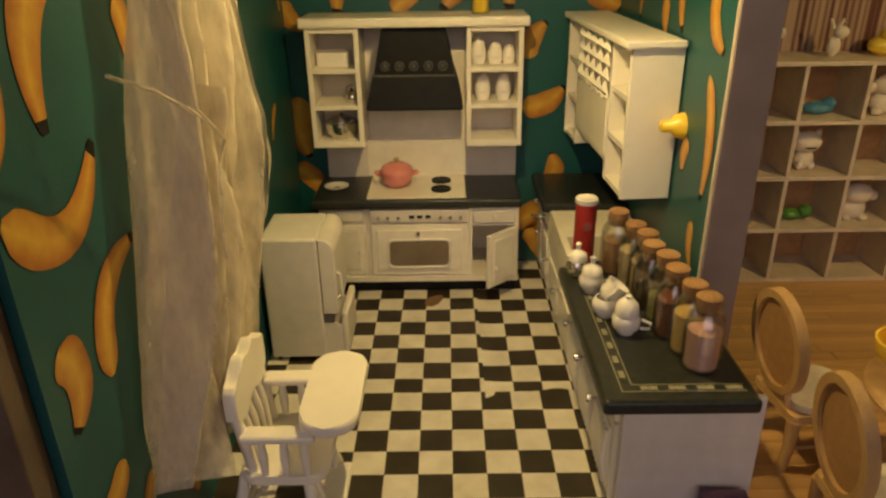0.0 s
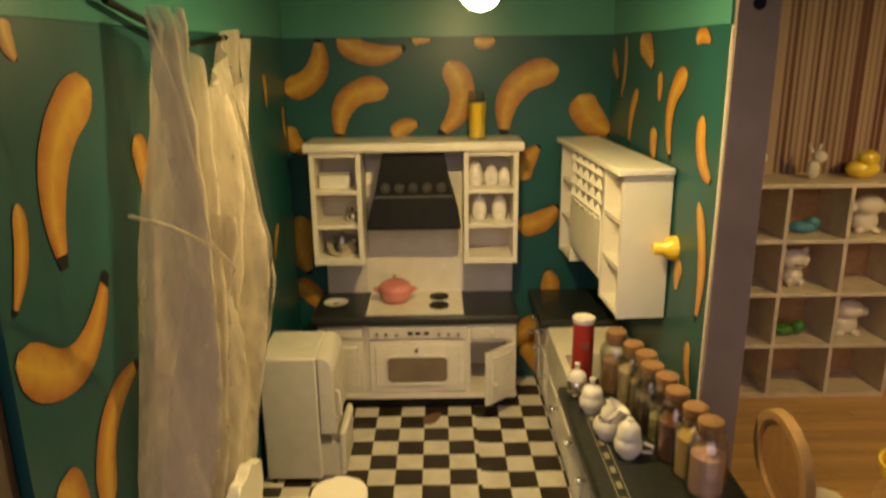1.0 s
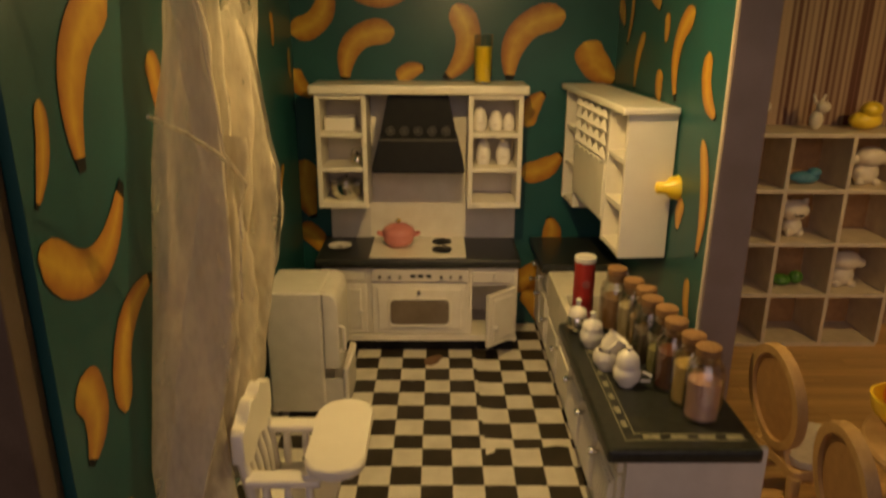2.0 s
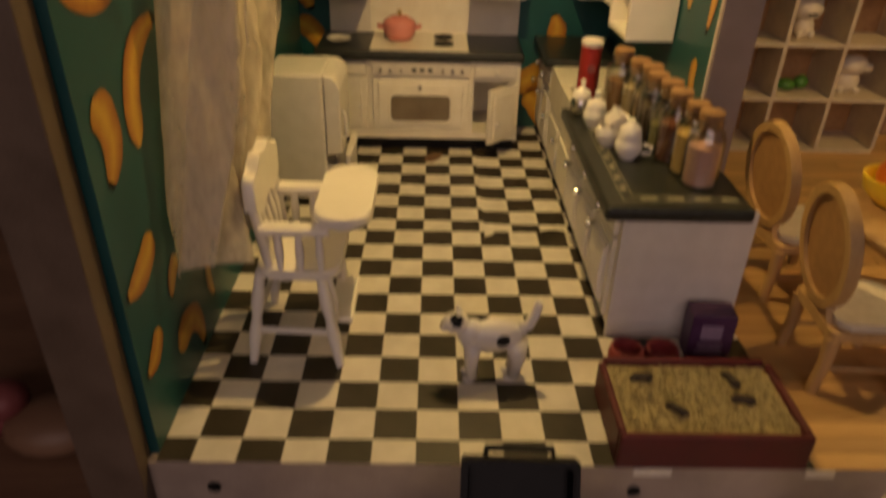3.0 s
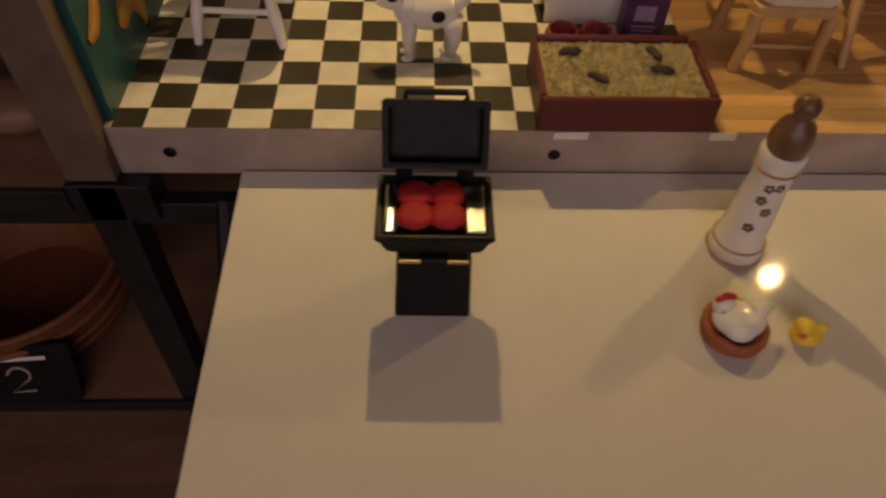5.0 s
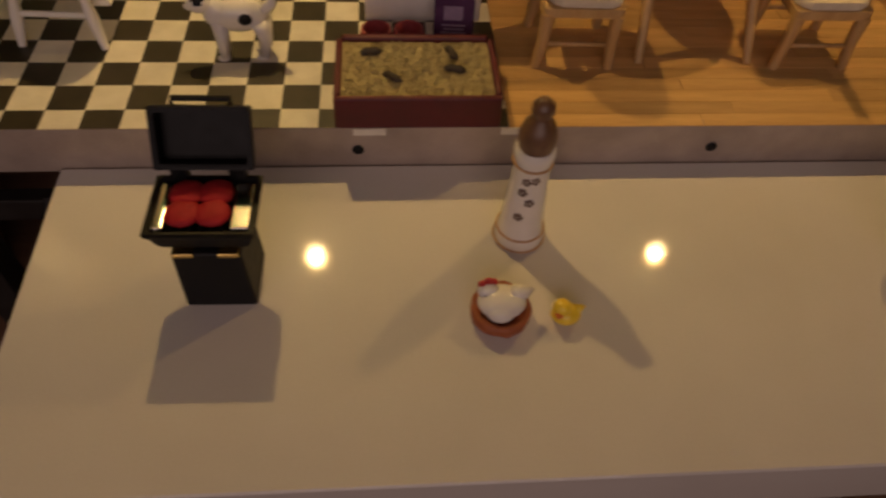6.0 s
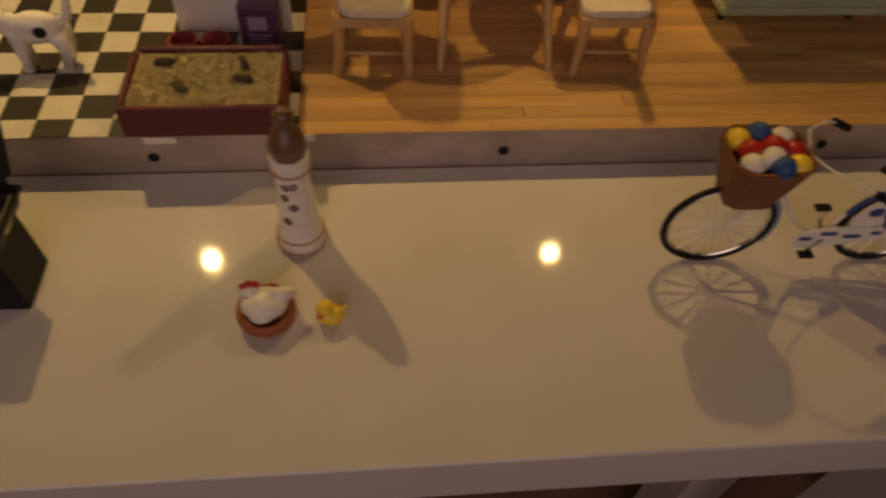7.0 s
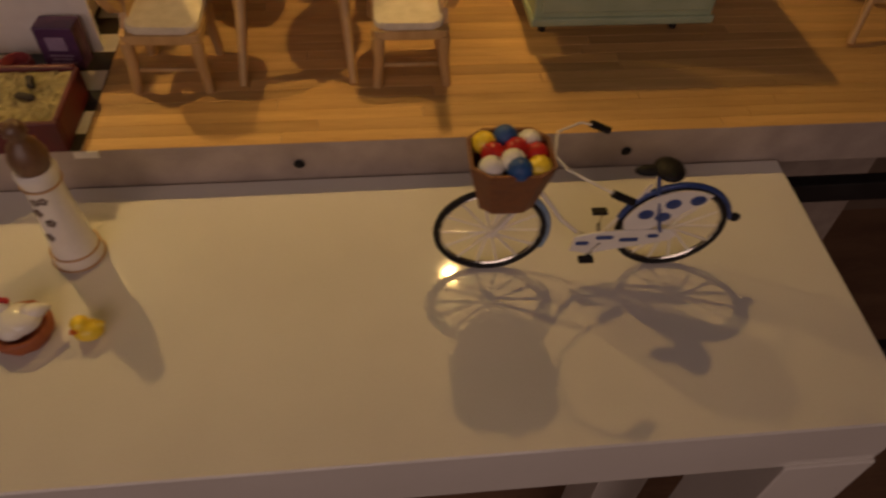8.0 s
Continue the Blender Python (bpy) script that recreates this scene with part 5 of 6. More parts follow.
def purple_packet():
    t = thing("purple_packet", 15.6, 6.9, 0.03, "small purple cardboard packet with a lilac print on the floor", "packet", rz=-4)
    part("carton", box(B(), -1.15, -0.7, 0, 1.15, 0.7, 2.8, 0.05), PURPLE, t)
    part("print", box(B(), -0.6, -0.73, 1.3, 0.5, -0.69, 2.2), LILAC, t, "lilac printed patch")
    for k, w in enumerate((1.5, 1.2, 1.4)):
        part("print_bar", box(B(), -w / 2, -0.73, 0.4 + k * 0.25, w / 2, -0.69, 0.52 + k * 0.25), LILAC, t)
    t = thing("red_bowl", 12.0, 5.9, 0.03, "double red plastic feeding bowl on the floor", "bowl")
    for x in (-0.95, 0.95):
        part("bowl", lathe(B(), [(0, 0), (0.9, 0), (0.95, 0.5), (0.85, 0.95), (0.75, 0.95), (0.7, 0.35), (0, 0.3)], x, 0, 24), DULL_RED, t, smooth=True)


pink_pot()
plate_on_counter()
juice_glass()
hutch_contents()
red_can()
cork_jars()
tea_things()
yellow_holder()
cat_figure()
litter_tray()
purple_packet()


# ---- dining room ----
def cubby_shelf():
    t = thing("cubby_shelf", 30.2, 36, 0.0, "cream wooden cubby shelf holding small figures against the wall", "shelf")
    c = 5.15
    for k in range(5):
        part("shelf_board", box(B(), -2 * c, 0, k * 4.7, 2 * c, 5, k * 4.7 + 0.35, 0.03), PALE, t)
    for k in range(-2, 3):
        for j in range(4):
            part("divider", box(B(), k * c - 0.17, 0.03, j * 4.7 + 0.35, k * c + 0.17, 5, (j + 1) * 4.7, 0.03), PALE, t)
    part("back_panel", box(B(), -2 * c, 4.75, 0.0, 2 * c, 4.98, 18.9), CANE, t, "brown back panel")


def figure(x, z, kind, y=38.4):
    """A small collectable: plain rounded body, one mesh."""
    bm = B()
    m, label = (FIGURE, "ivory plastic figurine on a shelf") if kind in "abc" else (SKY_BLUE, "small blue plastic figurine on a shelf") if kind == "d" else (LEAF, "small green plastic figurine on a shelf") if kind == "e" else (YELLOW, "small yellow figurine on a shelf")
    if kind == "a":
        blob(bm, (0, 0, 0.85), (0.85, 0.75, 0.9))
        blob(bm, (0, -0.1, 2.35), (1.25, 0.95, 0.95))
        for s in (-1, 1):
            lathe(bm, [(0.32, 0), (0.2, 0.3), (0, 0.5)], seg=10, m=Matrix.Translation((s * 0.85, 0, 3.0)) @ Matrix.Rotation(radians(s * 28), 4, "Y"))
            blob(bm, (s * 0.5, -0.55, 0.4), (0.3, 0.35, 0.4), 10)
        box(bm, -0.45, -1.1, 1.95, 0.45, -0.9, 2.2, 0.05, mat=1)
    elif kind == "b":
        blob(bm, (0, 0, 1.0), (1.1, 0.9, 1.05))
        blob(bm, (0.1, -0.2, 2.4), (1.3, 1.0, 0.9))
        for s in (-1, 1):
            blob(bm, (s * 1.35, -0.3, 2.2), (0.5, 0.4, 0.45), 10)
            blob(bm, (s * 0.7, -0.6, 0.3), (0.4, 0.45, 0.3), 10)
    elif kind == "c":
        blob(bm, (0, 0, 0.8), (0.55, 0.5, 0.85))
        blob(bm, (0.35, -0.2, 1.9), (0.6, 0.5, 0.5))
        for s in (-1, 1):
            tube(bm, [(s * 0.2, 0, 2.2), (s * 0.5, 0, 2.9)], [0.16, 0.1], 8)
    elif kind == "d":
        blob(bm, (0, 0, 0.55), (1.3, 0.8, 0.55))
        blob(bm, (0.7, -0.2, 1.0), (0.6, 0.55, 0.45))
    elif kind == "e":
        blob(bm, (-0.4, 0, 0.5), (0.9, 0.8, 0.5))
        blob(bm, (0.8, -0.2, 0.8), (0.65, 0.6, 0.6))
    else:
        blob(bm, (0, 0, 0.8), (1.4, 0.9, 0.8))
        blob(bm, (0.2, -0.3, 1.7), (0.9, 0.8, 0.7))
    tagged(part("figurine", bm, [m, IRON], None, smooth=True, origin=(x, y, z)), label, "figurine", "figurines on the cubby shelf")


def oval_chair(x, y, rz):
    """Pale chair, back towards local -x, seat reaching to local +x."""
    t = thing("dining_chair", x, y, 0.0, "pale wooden dining chair with an oval back and cream cushion", "chair", "dining chairs", rz=rz)
    lean = Matrix.Translation((-0.35, 0, 7.5)) @ Matrix.Rotation(radians(-7), 4, "Y")
    part("back_frame", ring_plate(B(), 2.55, 3.2, 0.5, 0.6, m=lean), PINE, t, smooth=True)
    out = [(2.1 * math.cos(a), 2.75 * math.sin(a)) for a in (2 * math.pi * k / 32 for k in range(32))]
    part("back_panel", slab(B(), out, -0.08, 0.08, m=lean @ Matrix.Rotation(radians(90), 4, "Z") @ Matrix.Rotation(radians(90), 4, "X")), CANE, t, "tan oval back panel")
    out = [(-1.9, 3.3), (1.9, 3.3), (1.0, 4.3), (0.75, 5.3), (-0.75, 5.3), (-1.0, 4.3)]
    part("back_splat", slab(B(), out, -0.22, 0.22, 0.05, m=Matrix.Translation((0.2, 0, 0)) @ Matrix.Rotation(radians(90), 4, "Z") @ Matrix.Rotation(radians(90), 4, "X")), PINE, t, smooth=True)
    part("seat", slab(B(), rounded(4.5, 4.4, 0.4, 2.2, 0), 3.3, 3.85, 0.08), PINE, t, smooth=True)
    part("cushion", slab(B(), rounded(4.0, 4.1, 0.6, 2.3, 0), 3.85, 4.3, 0.15), CUSHION, t, "flat cream cushion", smooth=True)
    for px in (0.25, 4.1):
        for py in (-1.95, 1.95):
            s = -0.25 if px < 1 else 0.15
            part("leg", tube(B(), [(px + s, py * 1.02, 0), (px, py, 1.8), (px, py * 0.98, 3.4)], [0.3, 0.34, 0.4], 10), PINE, t, smooth=True)
    for py in (-1.95, 1.95):
        part("stretcher", tube(B(), [(0.2, py, 1.5), (4.1, py, 1.5)], 0.14, 6), PINE, t, smooth=True)
    return t


def dining_table():
    t = thing("dining_table", 29.6, 10.2, 0.0, "round pale pine dining table between the oval backed chairs", "table")
    part("tabletop", lathe(B(), [(0, 5.6), (5.0, 5.6), (5.35, 5.75), (5.4, 6.0), (5.25, 6.15), (0, 6.15)], seg=48), PINE, t, smooth=True)
    part("apron", lathe(B(), [(4.4, 5.0), (4.6, 5.0), (4.6, 5.6), (4.4, 5.6)], seg=40), PINE, t, smooth=True)
    for x in (-1, 1):
        for y in (-1, 1):
            part("leg", tube(B(), [(x * 3.3, y * 6.2, 0), (x * 3.1, y * 4.6, 2.8), (x * 2.9, y * 3.3, 5.6)], [0.24, 0.32, 0.4], 10), PINE, t, smooth=True)
    t = thing("yellow_fruit_bowl", 27.3, 13.0, 6.15, "round yellow bowl holding an orange red fruit", "bowl")
    part("bowl", lathe(B(), [(0, 0), (0.8, 0), (1.7, 0.9), (1.9, 1.8), (1.75, 1.8), (1.5, 0.9), (0, 0.2)], seg=28), YELLOW, t, smooth=True)
    part("fruit", blob(B(), (0, 0, 1.8), 1.25, 20), ORANGE, t, "orange red fruit", smooth=True)


def green_chest():
    t = thing("green_chest", 50.3, 10.6, 0.0, "sage green painted chest raised on short feet over the plank floor", "chest")
    part("carcass", box(B(), -5.9, -3.5, 1.8, 5.9, 3.5, 11.2, 0.12), GREEN, t, smooth=True)
    part("top", box(B(), -6.2, -3.8, 11.2, 6.2, 3.6, 11.7, 0.12), GREEN, t, smooth=True)
    part("base_moulding", box(B(), -6.05, -3.7, 1.75, 6.05, 3.6, 2.3, 0.1), GREEN, t, smooth=True)
    for z in (2.7, 5.5, 8.3):
        d = part("drawer", box(B(), -5.5, -3.7, z, 5.5, -3.4, z + 2.6, 0.08), GREEN, t, smooth=True)
        for x in (-2.8, 2.8):
            part("handle", knob(B(), (x, -3.65, z + 1.3), 0.2), BRASS, d, smooth=True)
    for x in (-4.6, 4.6):
        for y in (-1.2, 2.9):
            part("foot", tube(B(), [(x, y, 0), (x, y, 1.0), (x, y, 1.85)], [0.25, 0.35, 0.5], 10), RACK, t, smooth=True)


def easel():
    t = thing("small_easel", 70.5, 10, 0.0, "small pale wooden easel on the plank floor", "easel")
    part("front_leg", tube(B(), [(-4.0, -3.4, 0.2), (-2.0, -0.6, 8.0)], 0.28, 8), PINE, t, smooth=True)
    part("front_leg", tube(B(), [(2.2, -3.4, 0.2), (-1.4, -0.6, 8.0)], 0.28, 8), PINE, t, smooth=True)
    part("rear_leg", tube(B(), [(-1.6, 3.2, 0.2), (-1.7, -0.3, 8.0)], 0.28, 8), PINE, t, smooth=True)
    part("cross_bar", tube(B(), [(-3.4, -2.4, 2.8), (1.3, -2.4, 2.8)], 0.24, 8), PINE, t, smooth=True)


PALE = surface("cream shelf paint", (0.56, 0.47, 0.33), (0.68, 0.58, 0.42), 0.5, 90, 900, 0.05)
cubby_shelf()
for x, z, kind in ((32.4, 9.75, "a"), (27.0, 9.75, "c"), (32.8, 14.45, "d"), (32.6, 5.05, "e"), (37.6, 5.05, "b"), (38.0, 14.45, "b"), (27.3, 5.05, "a"), (33.0, 19.15, "c"), (28.0, 19.15, "c"), (37.2, 19.15, "f")):
    figure(x, z, kind)
oval_chair(20.2, 5.75, -2)
oval_chair(20.8, 14.1, 6)
oval_chair(38.6, 5.6, 180)
oval_chair(38.6, 13.4, 176)
dining_table()
green_chest()
easel()


# ---- on the white table ----
def ringed(bm, rows, cx=0.0, cy=0.0, m=None, bevel=0.06):
    """A boxy vessel from rows of (height, half width, half depth)."""
    m = m or Matrix.Identity(4)
    rings = [[bm.verts.new(m @ Vector((cx + x * hx, cy + y * hy, z))) for x, y in ((-1, -1), (1, -1), (1, 1), (-1, 1))] for z, hx, hy in rows]
    for a, b in zip(rings, rings[1:]):
        for i in range(4):
            bm.faces.new((a[i], a[(i + 1) % 4], b[(i + 1) % 4], b[i]))
    bm.faces.new(rings[0])
    bm.faces.new(rings[-1])
    if bevel:
        bmesh.ops.bevel(bm, geom=list(bm.edges), offset=bevel, segments=2, affect="EDGES")
    return bm


def grill():
    base = table_z(-8.8) - 0.06
    t = thing("toy_grill", 3.75, -8.8, base, "black toy barbecue with its lid open and red meat on top", "barbecue", rz=-1)
    bm = box(B(), -1.48, -1.6, 0.05, 1.5, 1.45, 3.95, 0.12, 2)
    for v in bm.verts:
        if v.co.z < 2.0:
            v.co.x *= 1.09
    part("cart", bm, IRON, t, "black cart", smooth=True)
    for x in (-0.95, 0.95):
        part("strap", box(B(), x - 0.45, -1.67, 3.75, x + 0.45, -1.2, 4.02, 0.06), BRASS, t, "brass strap", smooth=True)
    bowl = [(3.95, 1.6, 1.2), (4.3, 1.9, 1.45), (5.0, 2.15, 1.6), (5.2, 2.3, 1.75), (5.4, 2.3, 1.75), (5.4, 2.05, 1.5), (4.9, 1.95, 1.4)]
    part("fire_bowl", ringed(B(), bowl), IRON, t, "black fire bowl with a dull rim")
    for x0, x1 in ((-2.0, -1.5), (1.2, 2.02)):
        part("side_plate", box(B(), x0, -1.3, 5.0, x1, 1.3, 5.32, 0.08), SILVER, t, "shiny metal plate", smooth=True)
    for k in range(7):
        part("grate_bar", tube(B(), [(-1.3 + k * 0.43, -1.4, 5.15), (-1.3 + k * 0.43, 1.4, 5.15)], 0.06, 6), IRON, t, smooth=True)
    for x in (-1.25, 1.25):
        part("hinge", box(B(), x - 0.35, 1.45, 4.9, x + 0.35, 2.05, 6.1, 0.08), IRON, t)
    lid_m = Matrix.Translation((0, 2.0, 5.85)) @ Matrix.Rotation(radians(-30), 4, "X") @ Matrix.Translation((0, 0, 1.25)) @ Matrix.Rotation(radians(90), 4, "X")
    lid_rows = [(-0.15, 1.9, 1.15), (0.1, 2.05, 1.3), (0.95, 2.1, 1.35), (0.95, 1.85, 1.1), (0.1, 1.75, 1.0)]
    lid = part("lid", ringed(B(), lid_rows, m=lid_m), IRON, t, "open black lid")
    part("lid_handle", tube(B(), [lid_m @ Vector(p) for p in ((-1.2, 1.3, 0.3), (-1.2, 1.6, 0.3), (1.2, 1.6, 0.3), (1.2, 1.3, 0.3))], 0.14, 8), IRON, lid, smooth=True)
    for x in (-0.64, 0.6):
        for y in (-0.6, 0.56):
            bm = B()
            blob(bm, (0, 0, 0.28), (0.79, 0.75, 0.28), 22)
            for v in bm.verts:
                p = Vector((v.co.x / 0.79, v.co.y / 0.75, (v.co.z - 0.28) / 0.28))
                size = max(0.001, (abs(p.x) ** 2.3 + abs(p.y) ** 2.3 + abs(p.z) ** 2.3) ** (1 / 2.3))
                v.co = Vector((0.73 * p.x / size, 0.7 * p.y / size, 0.28 + 0.25 * p.z / size))
                v.co += 0.05 * noise.noise_vector(v.co * 2.5 + Vector((x, y, 0)))
            tagged(part("meat_patty", bm, MEAT, None, smooth="all", origin=(3.75 + x - 0.12, -8.8 + y, base + 5.2)), "round red modelled meat patty on the toy grill", "food", "meat on the grill")


def pepper_mill():
    t = thing("pepper_mill", 18.2, -6.5, table_z(-6.5), "white ceramic pepper mill with a brown turned wooden knob", "pepper mill")
    part("body", lathe(B(), [(0, 0), (1.22, 0), (1.28, 0.12), (1.25, 0.7), (1.1, 1.0), (1.02, 2.0), (0.88, 4.2), (0.86, 5.4), (0.96, 5.8), (0.96, 6.15), (0.86, 6.3), (0, 6.3)], seg=40), CERAMIC, t, smooth=True)
    for r, z in ((1.3, 0.15), (1.2, 0.85), (0.92, 5.4)):
        part("gold_band", tube(B(), [(r * math.cos(a), r * math.sin(a), z) for a in (2 * math.pi * k / 36 for k in range(36))], 0.06, 6, closed=True), GOLD_LINE, t, "dull gold band", smooth=True)
    part("knob", lathe(B(), [(0, 6.25), (0.78, 6.25), (0.86, 6.55), (0.88, 7.0), (0.68, 7.6), (0.4, 7.9), (0.38, 8.05), (0.52, 8.3), (0.5, 8.6), (0.26, 8.9), (0, 8.96)], seg=32), MILL_WOOD, t, "brown turned wooden knob", smooth=True)
    for a, z in ((-112, 4.7), (-84, 4.8), (-118, 4.0), (-92, 3.4), (-116, 2.4)):
        bm = B()
        rr = 0.82 + (4.6 - z) * 0.065
        for k in range(5):
            q = radians(a) + 0.16 * math.cos(k * 1.26)
            c = Vector((rr * math.cos(q), rr * math.sin(q), z + 0.16 * math.sin(k * 1.26)))
            blob(bm, c, 0.12, 8)
        part("flower_print", bm, FLOWER_PRINT, t, "small dark printed flower", smooth=True)


def hen_on_nest():
    """Two small figures: a plain white hen shape in a terracotta nest, and a yellow chick shape."""
    z = table_z(-11.3)
    bm = lathe(B(), [(0, 0), (1.15, 0), (1.38, 0.25), (1.44, 0.7), (1.36, 0.95), (1.15, 0.9), (0.9, 0.55), (0, 0.45)], seg=32)
    for v in bm.verts:
        v.co += 0.07 * noise.noise_vector(v.co * 2.6) * (1 if v.co.z > 0.05 else 0)
    t = part("terracotta_nest", bm, BISCUIT, None, smooth="all", origin=(16.7, -11.3, z))
    tagged(t, "round rough terracotta nest standing on the white table", "nest")
    bm = B()
    blob(bm, (0, 0, 1.1), (1.15, 0.92, 0.62), 24)
    blob(bm, (-0.1, -0.35, 1.05), (0.75, 0.75, 0.5), 20)
    blob(bm, (-0.66, 0.42, 1.48), (0.5, 0.44, 0.44), 18)
    tube(bm, [(0.5, 0.2, 1.2), (1.0, 0.34, 1.36), (1.5, 0.48, 1.46)], [0.55, 0.4, 0.1], 16)
    for x, y, zz, r in ((-0.92, 0.5, 1.84, 0.22), (-0.66, 0.56, 1.92, 0.27), (-0.4, 0.6, 1.84, 0.22)):
        blob(bm, (x, y, zz), (r, 0.15, r), 12, mat=1)
    for x in (-0.78, -0.46):
        blob(bm, (x - 0.03, 0.02, 1.54), (0.055, 0.04, 0.055), 8, mat=2)
    tagged(part("hen_figurine", bm, [CERAMIC, RED, IRON], None, smooth="all", origin=(16.7, -11.3, z + 0.1)), "glossy white china hen with red comb in a terracotta nest", "figurine")
    bm = B()
    blob(bm, (0.05, 0, 0.52), (0.74, 0.6, 0.52), 16)
    blob(bm, (-0.2, 0.05, 1.0), (0.46, 0.44, 0.38), 14)
    lathe(bm, [(0.3, 0), (0.14, 0.35), (0, 0.5)], seg=10, m=Matrix.Translation((0.5, 0.1, 0.7)) @ Matrix.Rotation(radians(55), 4, "Y"))
    blob(bm, (-0.42, -0.36, 0.92), (0.2, 0.2, 0.09), 10, mat=1)
    tagged(part("chick_figurine", bm, [YELLOW, ORANGE], None, smooth="all", origin=(19.75, -11.6, table_z(-11.6))), "tiny yellow plastic chick with an orange beak on the white table", "figurine")


def wheel(name, t, x, z, r):
    w = part(name, tube(B(), [(x + r * math.cos(a), 0, z + r * math.sin(a)) for a in (2 * math.pi * k / 48 for k in range(48))], 0.17, 8, closed=True), RUBBER, t, "black tyre", smooth=True)
    part("rim", tube(B(), [(x + (r - 0.22) * math.cos(a), 0, z + (r - 0.22) * math.sin(a)) for a in (2 * math.pi * k / 48 for k in range(48))], 0.09, 6, closed=True), SILVER, w, "steel rim", smooth=True)
    part("hub", tube(B(), [(x, -0.35, z), (x, 0.35, z)], 0.2, 10), CERAMIC, w, smooth=True)
    for k in range(14):
        a = 2 * math.pi * k / 14
        part("spoke", tube(B(), [(x + 0.15 * math.cos(a), 0.1 * (-1) ** k, z + 0.15 * math.sin(a)), (x + (r - 0.25) * math.cos(a), 0, z + (r - 0.25) * math.sin(a))], 0.075, 5), CERAMIC, w)
    return w


def bicycle():
    t = thing("toy_bicycle", 44.3, -8.9, table_z(-8.9), "white toy bicycle with blue guards and a brown basket", "bicycle", rz=-2)
    r = 2.75
    fx, bx, z = -4.75, 4.6, r + 0.17
    wheel("front_wheel", t, fx, z, r)
    wheel("rear_wheel", t, bx, z, r)
    hx, hz = -2.6, 6.4
    part("fork", tube(B(), [(fx, 0.32, z), (hx - 0.5, 0.25, 5.4), (hx, 0, hz)], 0.12, 8), CERAMIC, t, smooth=True)
    part("fork", tube(B(), [(fx, -0.32, z), (hx - 0.5, -0.25, 5.4), (hx, 0, hz)], 0.12, 8), CERAMIC, t, smooth=True)
    part("head_tube", tube(B(), [(hx - 0.25, 0, 5.8), (hx + 0.4, 0, 7.8)], 0.16, 8), CERAMIC, t, smooth=True)
    part("down_tube", tube(B(), [(hx - 0.2, 0, 6.0), (-1.2, 0, 3.6), (-0.2, 0, 2.6), (0.9, 0, 2.2)], 0.12, 8), CERAMIC, t, smooth=True)
    part("seat_tube", tube(B(), [(0.9, 0, 2.2), (2.2, 0, 4.6), (2.9, 0, 6.0)], 0.09, 8), CERAMIC, t, smooth=True)
    part("seat_post", tube(B(), [(3.9, -0.42, z + 0.1), (3.2, -0.2, 5.6), (3.0, 0, 6.8)], [0.11, 0.12, 0.1], 8), DELFT, t, "blue seat post", smooth=True)
    part("chain_stay", tube(B(), [(0.9, 0.3, 2.2), (bx, 0.35, z)], 0.11, 8), CERAMIC, t, smooth=True)
    part("seat_stay", tube(B(), [(2.7, 0, 5.6), (bx, 0.35, z)], 0.1, 8), CERAMIC, t, smooth=True)
    out = [(-0.6, 1.7), (0.4, 1.45), (4.6, 2.35), (4.9, 2.8), (4.4, 3.2), (1.0, 3.1), (-0.4, 2.8)]
    mm = Matrix.Translation((0, -0.32, 0)) @ Matrix.Rotation(radians(90), 4, "X")
    g = part("chain_guard", slab(B(), out, 0, 0.15, 0.04, m=mm), CERAMIC, t, "white chain guard with blue marks", smooth=True)
    for k, (x, zz, w) in enumerate(((0.0, 2.3, 0.7), (1.1, 2.7, 0.9), (2.4, 2.5, 1.0), (3.6, 2.75, 0.6))):
        part("blue_mark", slab(B(), rounded(w, 0.28, 0.12, x, zz), 0.15, 0.17, m=mm), DELFT, g)
    # skirt guard over the rear wheel
    a0, a1 = radians(12), radians(165)
    arc = [(bx + 2.95 * math.cos(a0 + (a1 - a0) * k / 20), z + 2.95 * math.sin(a0 + (a1 - a0) * k / 20)) for k in range(21)]
    part("rear_mudguard", tube(B(), [(x, 0, q) for x, q in arc], 0.15, 8), DELFT, t, "blue mudguard", smooth=True)
    ga = [(bx + 2.85 * math.cos(radians(a)), z + 2.85 * math.sin(radians(a))) for a in range(60, 172, 8)] + [(bx - 2.4, z - 0.4), (bx - 0.4, z + 0.7), (bx + 0.5, z + 1.6)]
    g = part("skirt_guard", slab(B(), ga, 0, 0.08, 0.02, m=Matrix.Translation((0, -0.28, 0)) @ Matrix.Rotation(radians(90), 4, "X")), CERAMIC, t, "white guard with blue flowers", smooth=True)
    for x, zz in ((-1.7, 1.3), (-0.5, 2.0), (0.7, 2.2), (-0.8, 1.1)):
        part("blue_flower", blob(B(), (bx + x, -0.38, z + zz), (0.42, 0.05, 0.34), 12), DELFT, g, smooth=True)
    arc = [(fx + 2.95 * math.cos(radians(a)), 0, z + 2.95 * math.sin(radians(a))) for a in range(-25, 100, 8)]
    part("front_mudguard", tube(B(), arc, 0.16, 8), PALE_BLUE, t, "blue mudguard", smooth=True)
    part("saddle", saddle_mesh(3.1, 6.75), RUBBER, t, "black saddle", smooth="all")
    part("handlebar", tube(B(), [(0.3, -2.4, 7.6), (-0.6, -2.2, 8.0), (-1.9, -1.3, 8.2), (hx + 0.4, 0, 7.9), (-1.9, 1.3, 8.2), (-0.6, 2.2, 8.0), (0.3, 2.4, 7.6)], 0.055, 8), CERAMIC, t, "thin white handlebar", smooth=True)
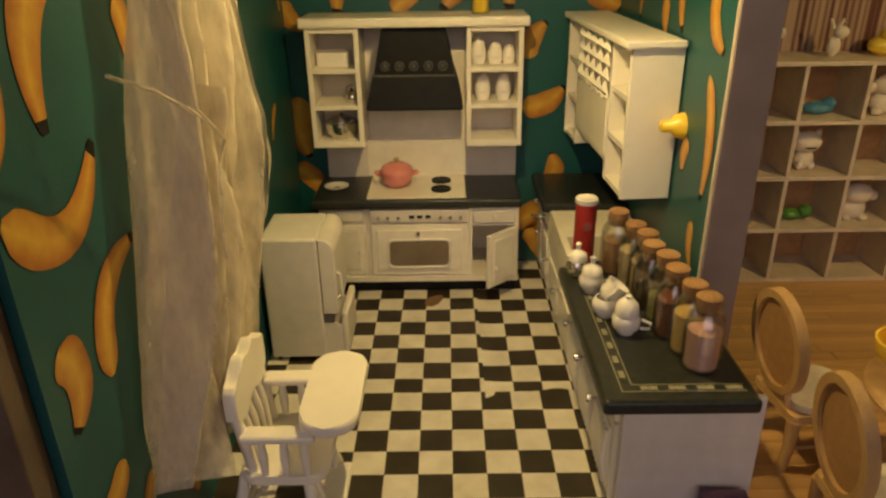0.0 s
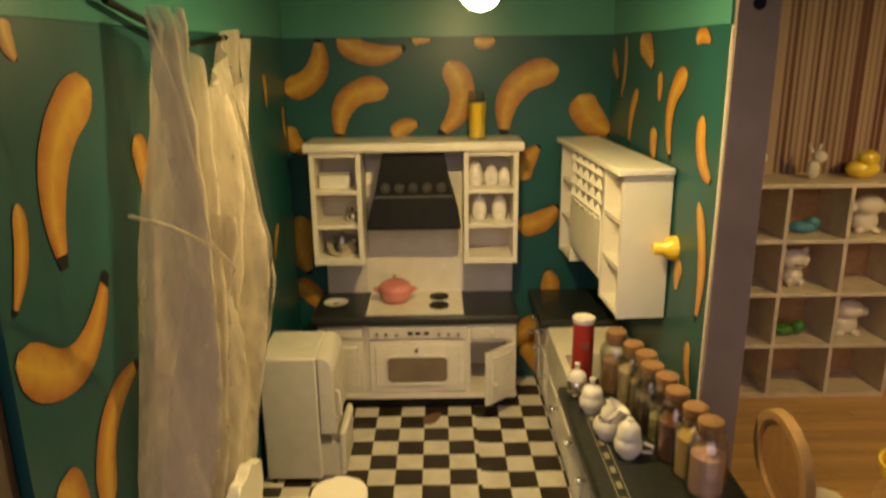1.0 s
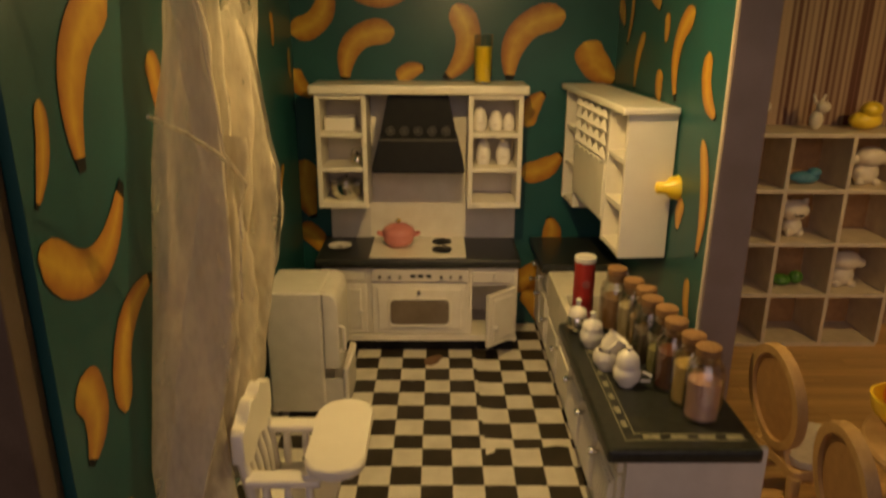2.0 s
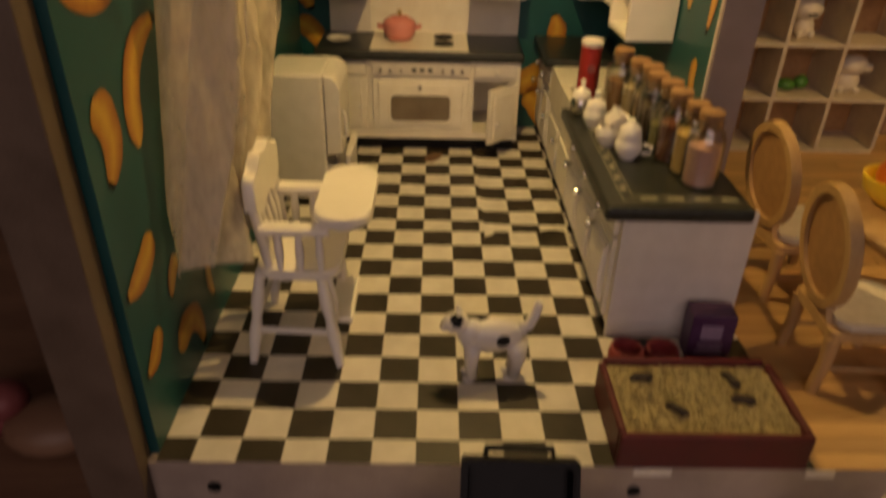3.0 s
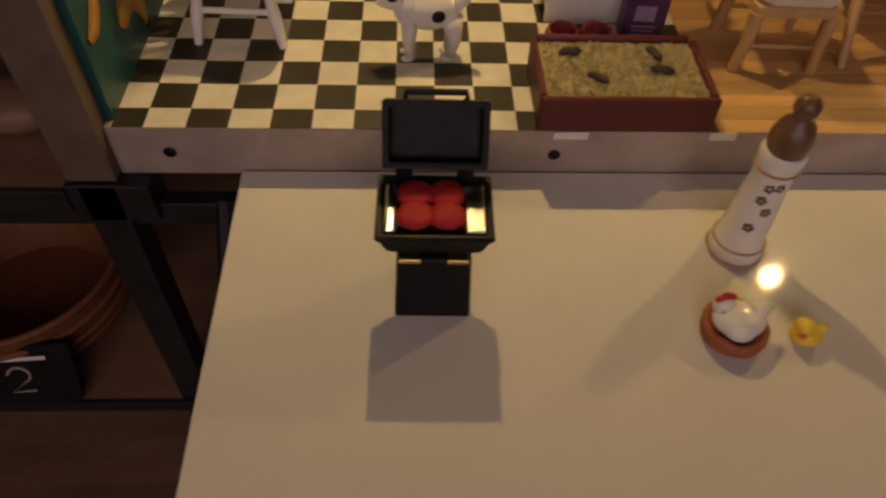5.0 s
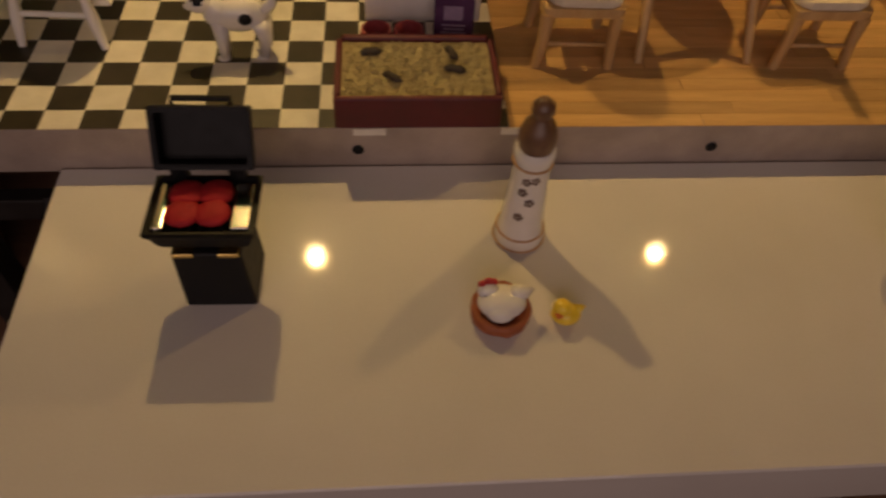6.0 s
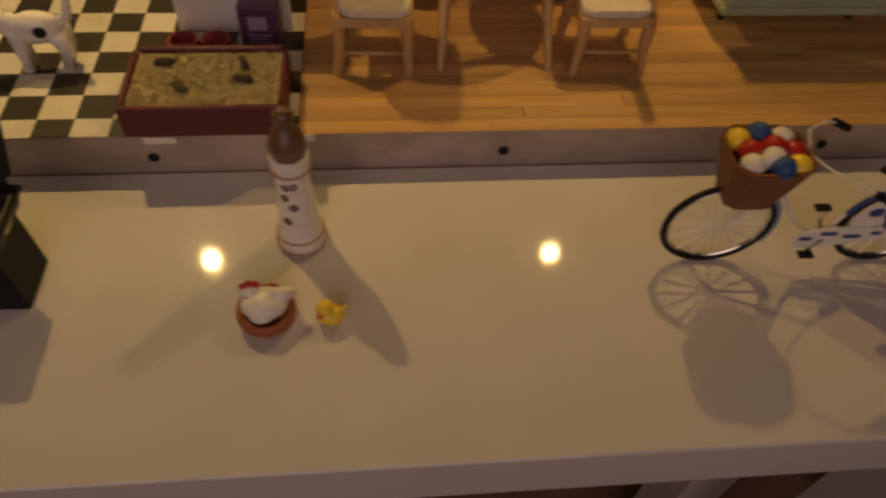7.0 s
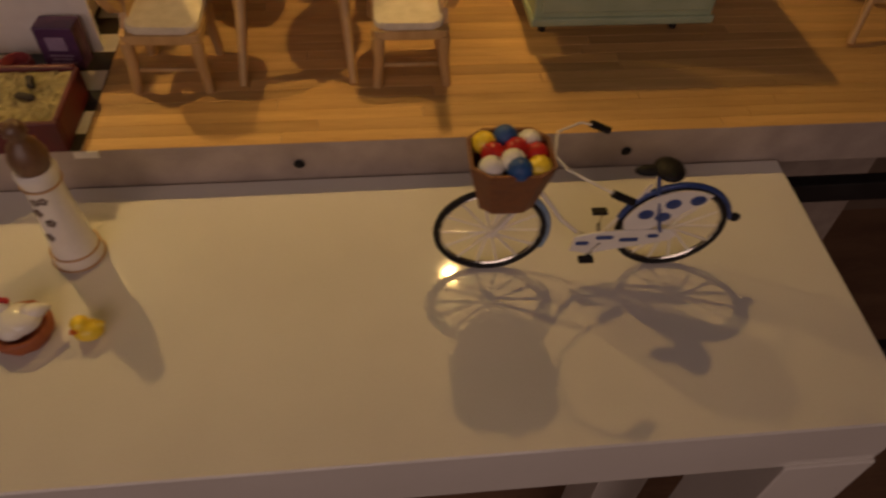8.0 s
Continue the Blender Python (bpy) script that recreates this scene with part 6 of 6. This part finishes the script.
    for y in (-2.42, 2.42):
        part("grip", tube(B(), [(0.0, y, 7.75), (1.0, y * 1.02, 7.25)], 0.2, 8), RUBBER, t, "black grip", smooth=True)
    part("crank", tube(B(), [(0.4, -0.55, 1.4), (0.9, -0.5, 2.2), (1.0, 0.5, 2.6), (1.1, 0.6, 3.3)], 0.1, 6), SILVER, t, smooth=True)
    for x, y, zz in ((0.3, -0.8, 1.4), (1.0, 0.8, 3.3)):
        part("pedal", box(B(), x - 0.4, y - 0.22, zz - 0.1, x + 0.4, y + 0.22, zz + 0.1, 0.05), RUBBER, t, "black pedal")
    part("rear_lamp", blob(B(), (bx + 3.2, 0, z + 0.6), (0.32, 0.22, 0.26), 10), IRON, t, smooth=True)
    rows = [(5.0, 1.15, 0.85), (5.2, 1.3, 1.0), (8.0, 1.95, 1.7), (8.15, 1.95, 1.7), (8.15, 1.8, 1.55), (5.4, 1.15, 0.85)]
    bm = B()
    rings = [[bm.verts.new((fx + 0.5 + x * hx2, y * hy2, zz)) for x, y in ((-1, -0.6), (-0.6, -1), (0.6, -1), (1, -0.6), (1, 0.6), (0.6, 1), (-0.6, 1), (-1, 0.6))] for zz, hx2, hy2 in rows]
    for a, b in zip(rings, rings[1:]):
        for i in range(8):
            bm.faces.new((a[i], a[(i + 1) % 8], b[(i + 1) % 8], b[i]))
    bm.faces.new(rings[0])
    bm.faces.new(rings[-1])
    part("basket", bm, BASKET, t, "brown basket")
    part("basket_stay", tube(B(), [(fx + 0.5, 0, 5.1), (hx, 0, 5.6)], 0.1, 6), SILVER, t)
    spots = [(-1.1, 0.9, "yellow", YELLOW), (-0.1, 1.1, "blue", BLUE), (1.0, 0.9, "white", CHALK), (-0.8, 0.1, "red", RED), (0.3, 0.2, "red", RED), (1.2, 0.0, "red", RED), (-1.0, -0.8, "white", CHALK), (0.0, -0.6, "white", CHALK), (0.2, -1.2, "blue", BLUE), (1.15, -0.9, "yellow", YELLOW)]
    for x, y, word, m in spots:
        ob = part("coloured_ball", blob(B(), (0, 0, 0), (0.58, 0.58, 0.56), 16), m, None, smooth="all", origin=(44.3 + fx + 0.5 + x, -8.75 + y, table_z(-8.9) + 8.05 + 0.12 * math.cos(x * 3 + y)))
        tagged(ob, "small %s ball heaped in the bicycle's basket" % word, "ball", "balls in the basket")


def saddle_mesh(x, z):
    bm = B()
    blob(bm, (x + 0.35, 0, z + 0.15), (0.75, 0.85, 0.32), 18)
    blob(bm, (x - 0.6, 0, z + 0.1), (0.75, 0.32, 0.24), 14)
    return bm


grill()
pepper_mill()
hen_on_nest()
bicycle()
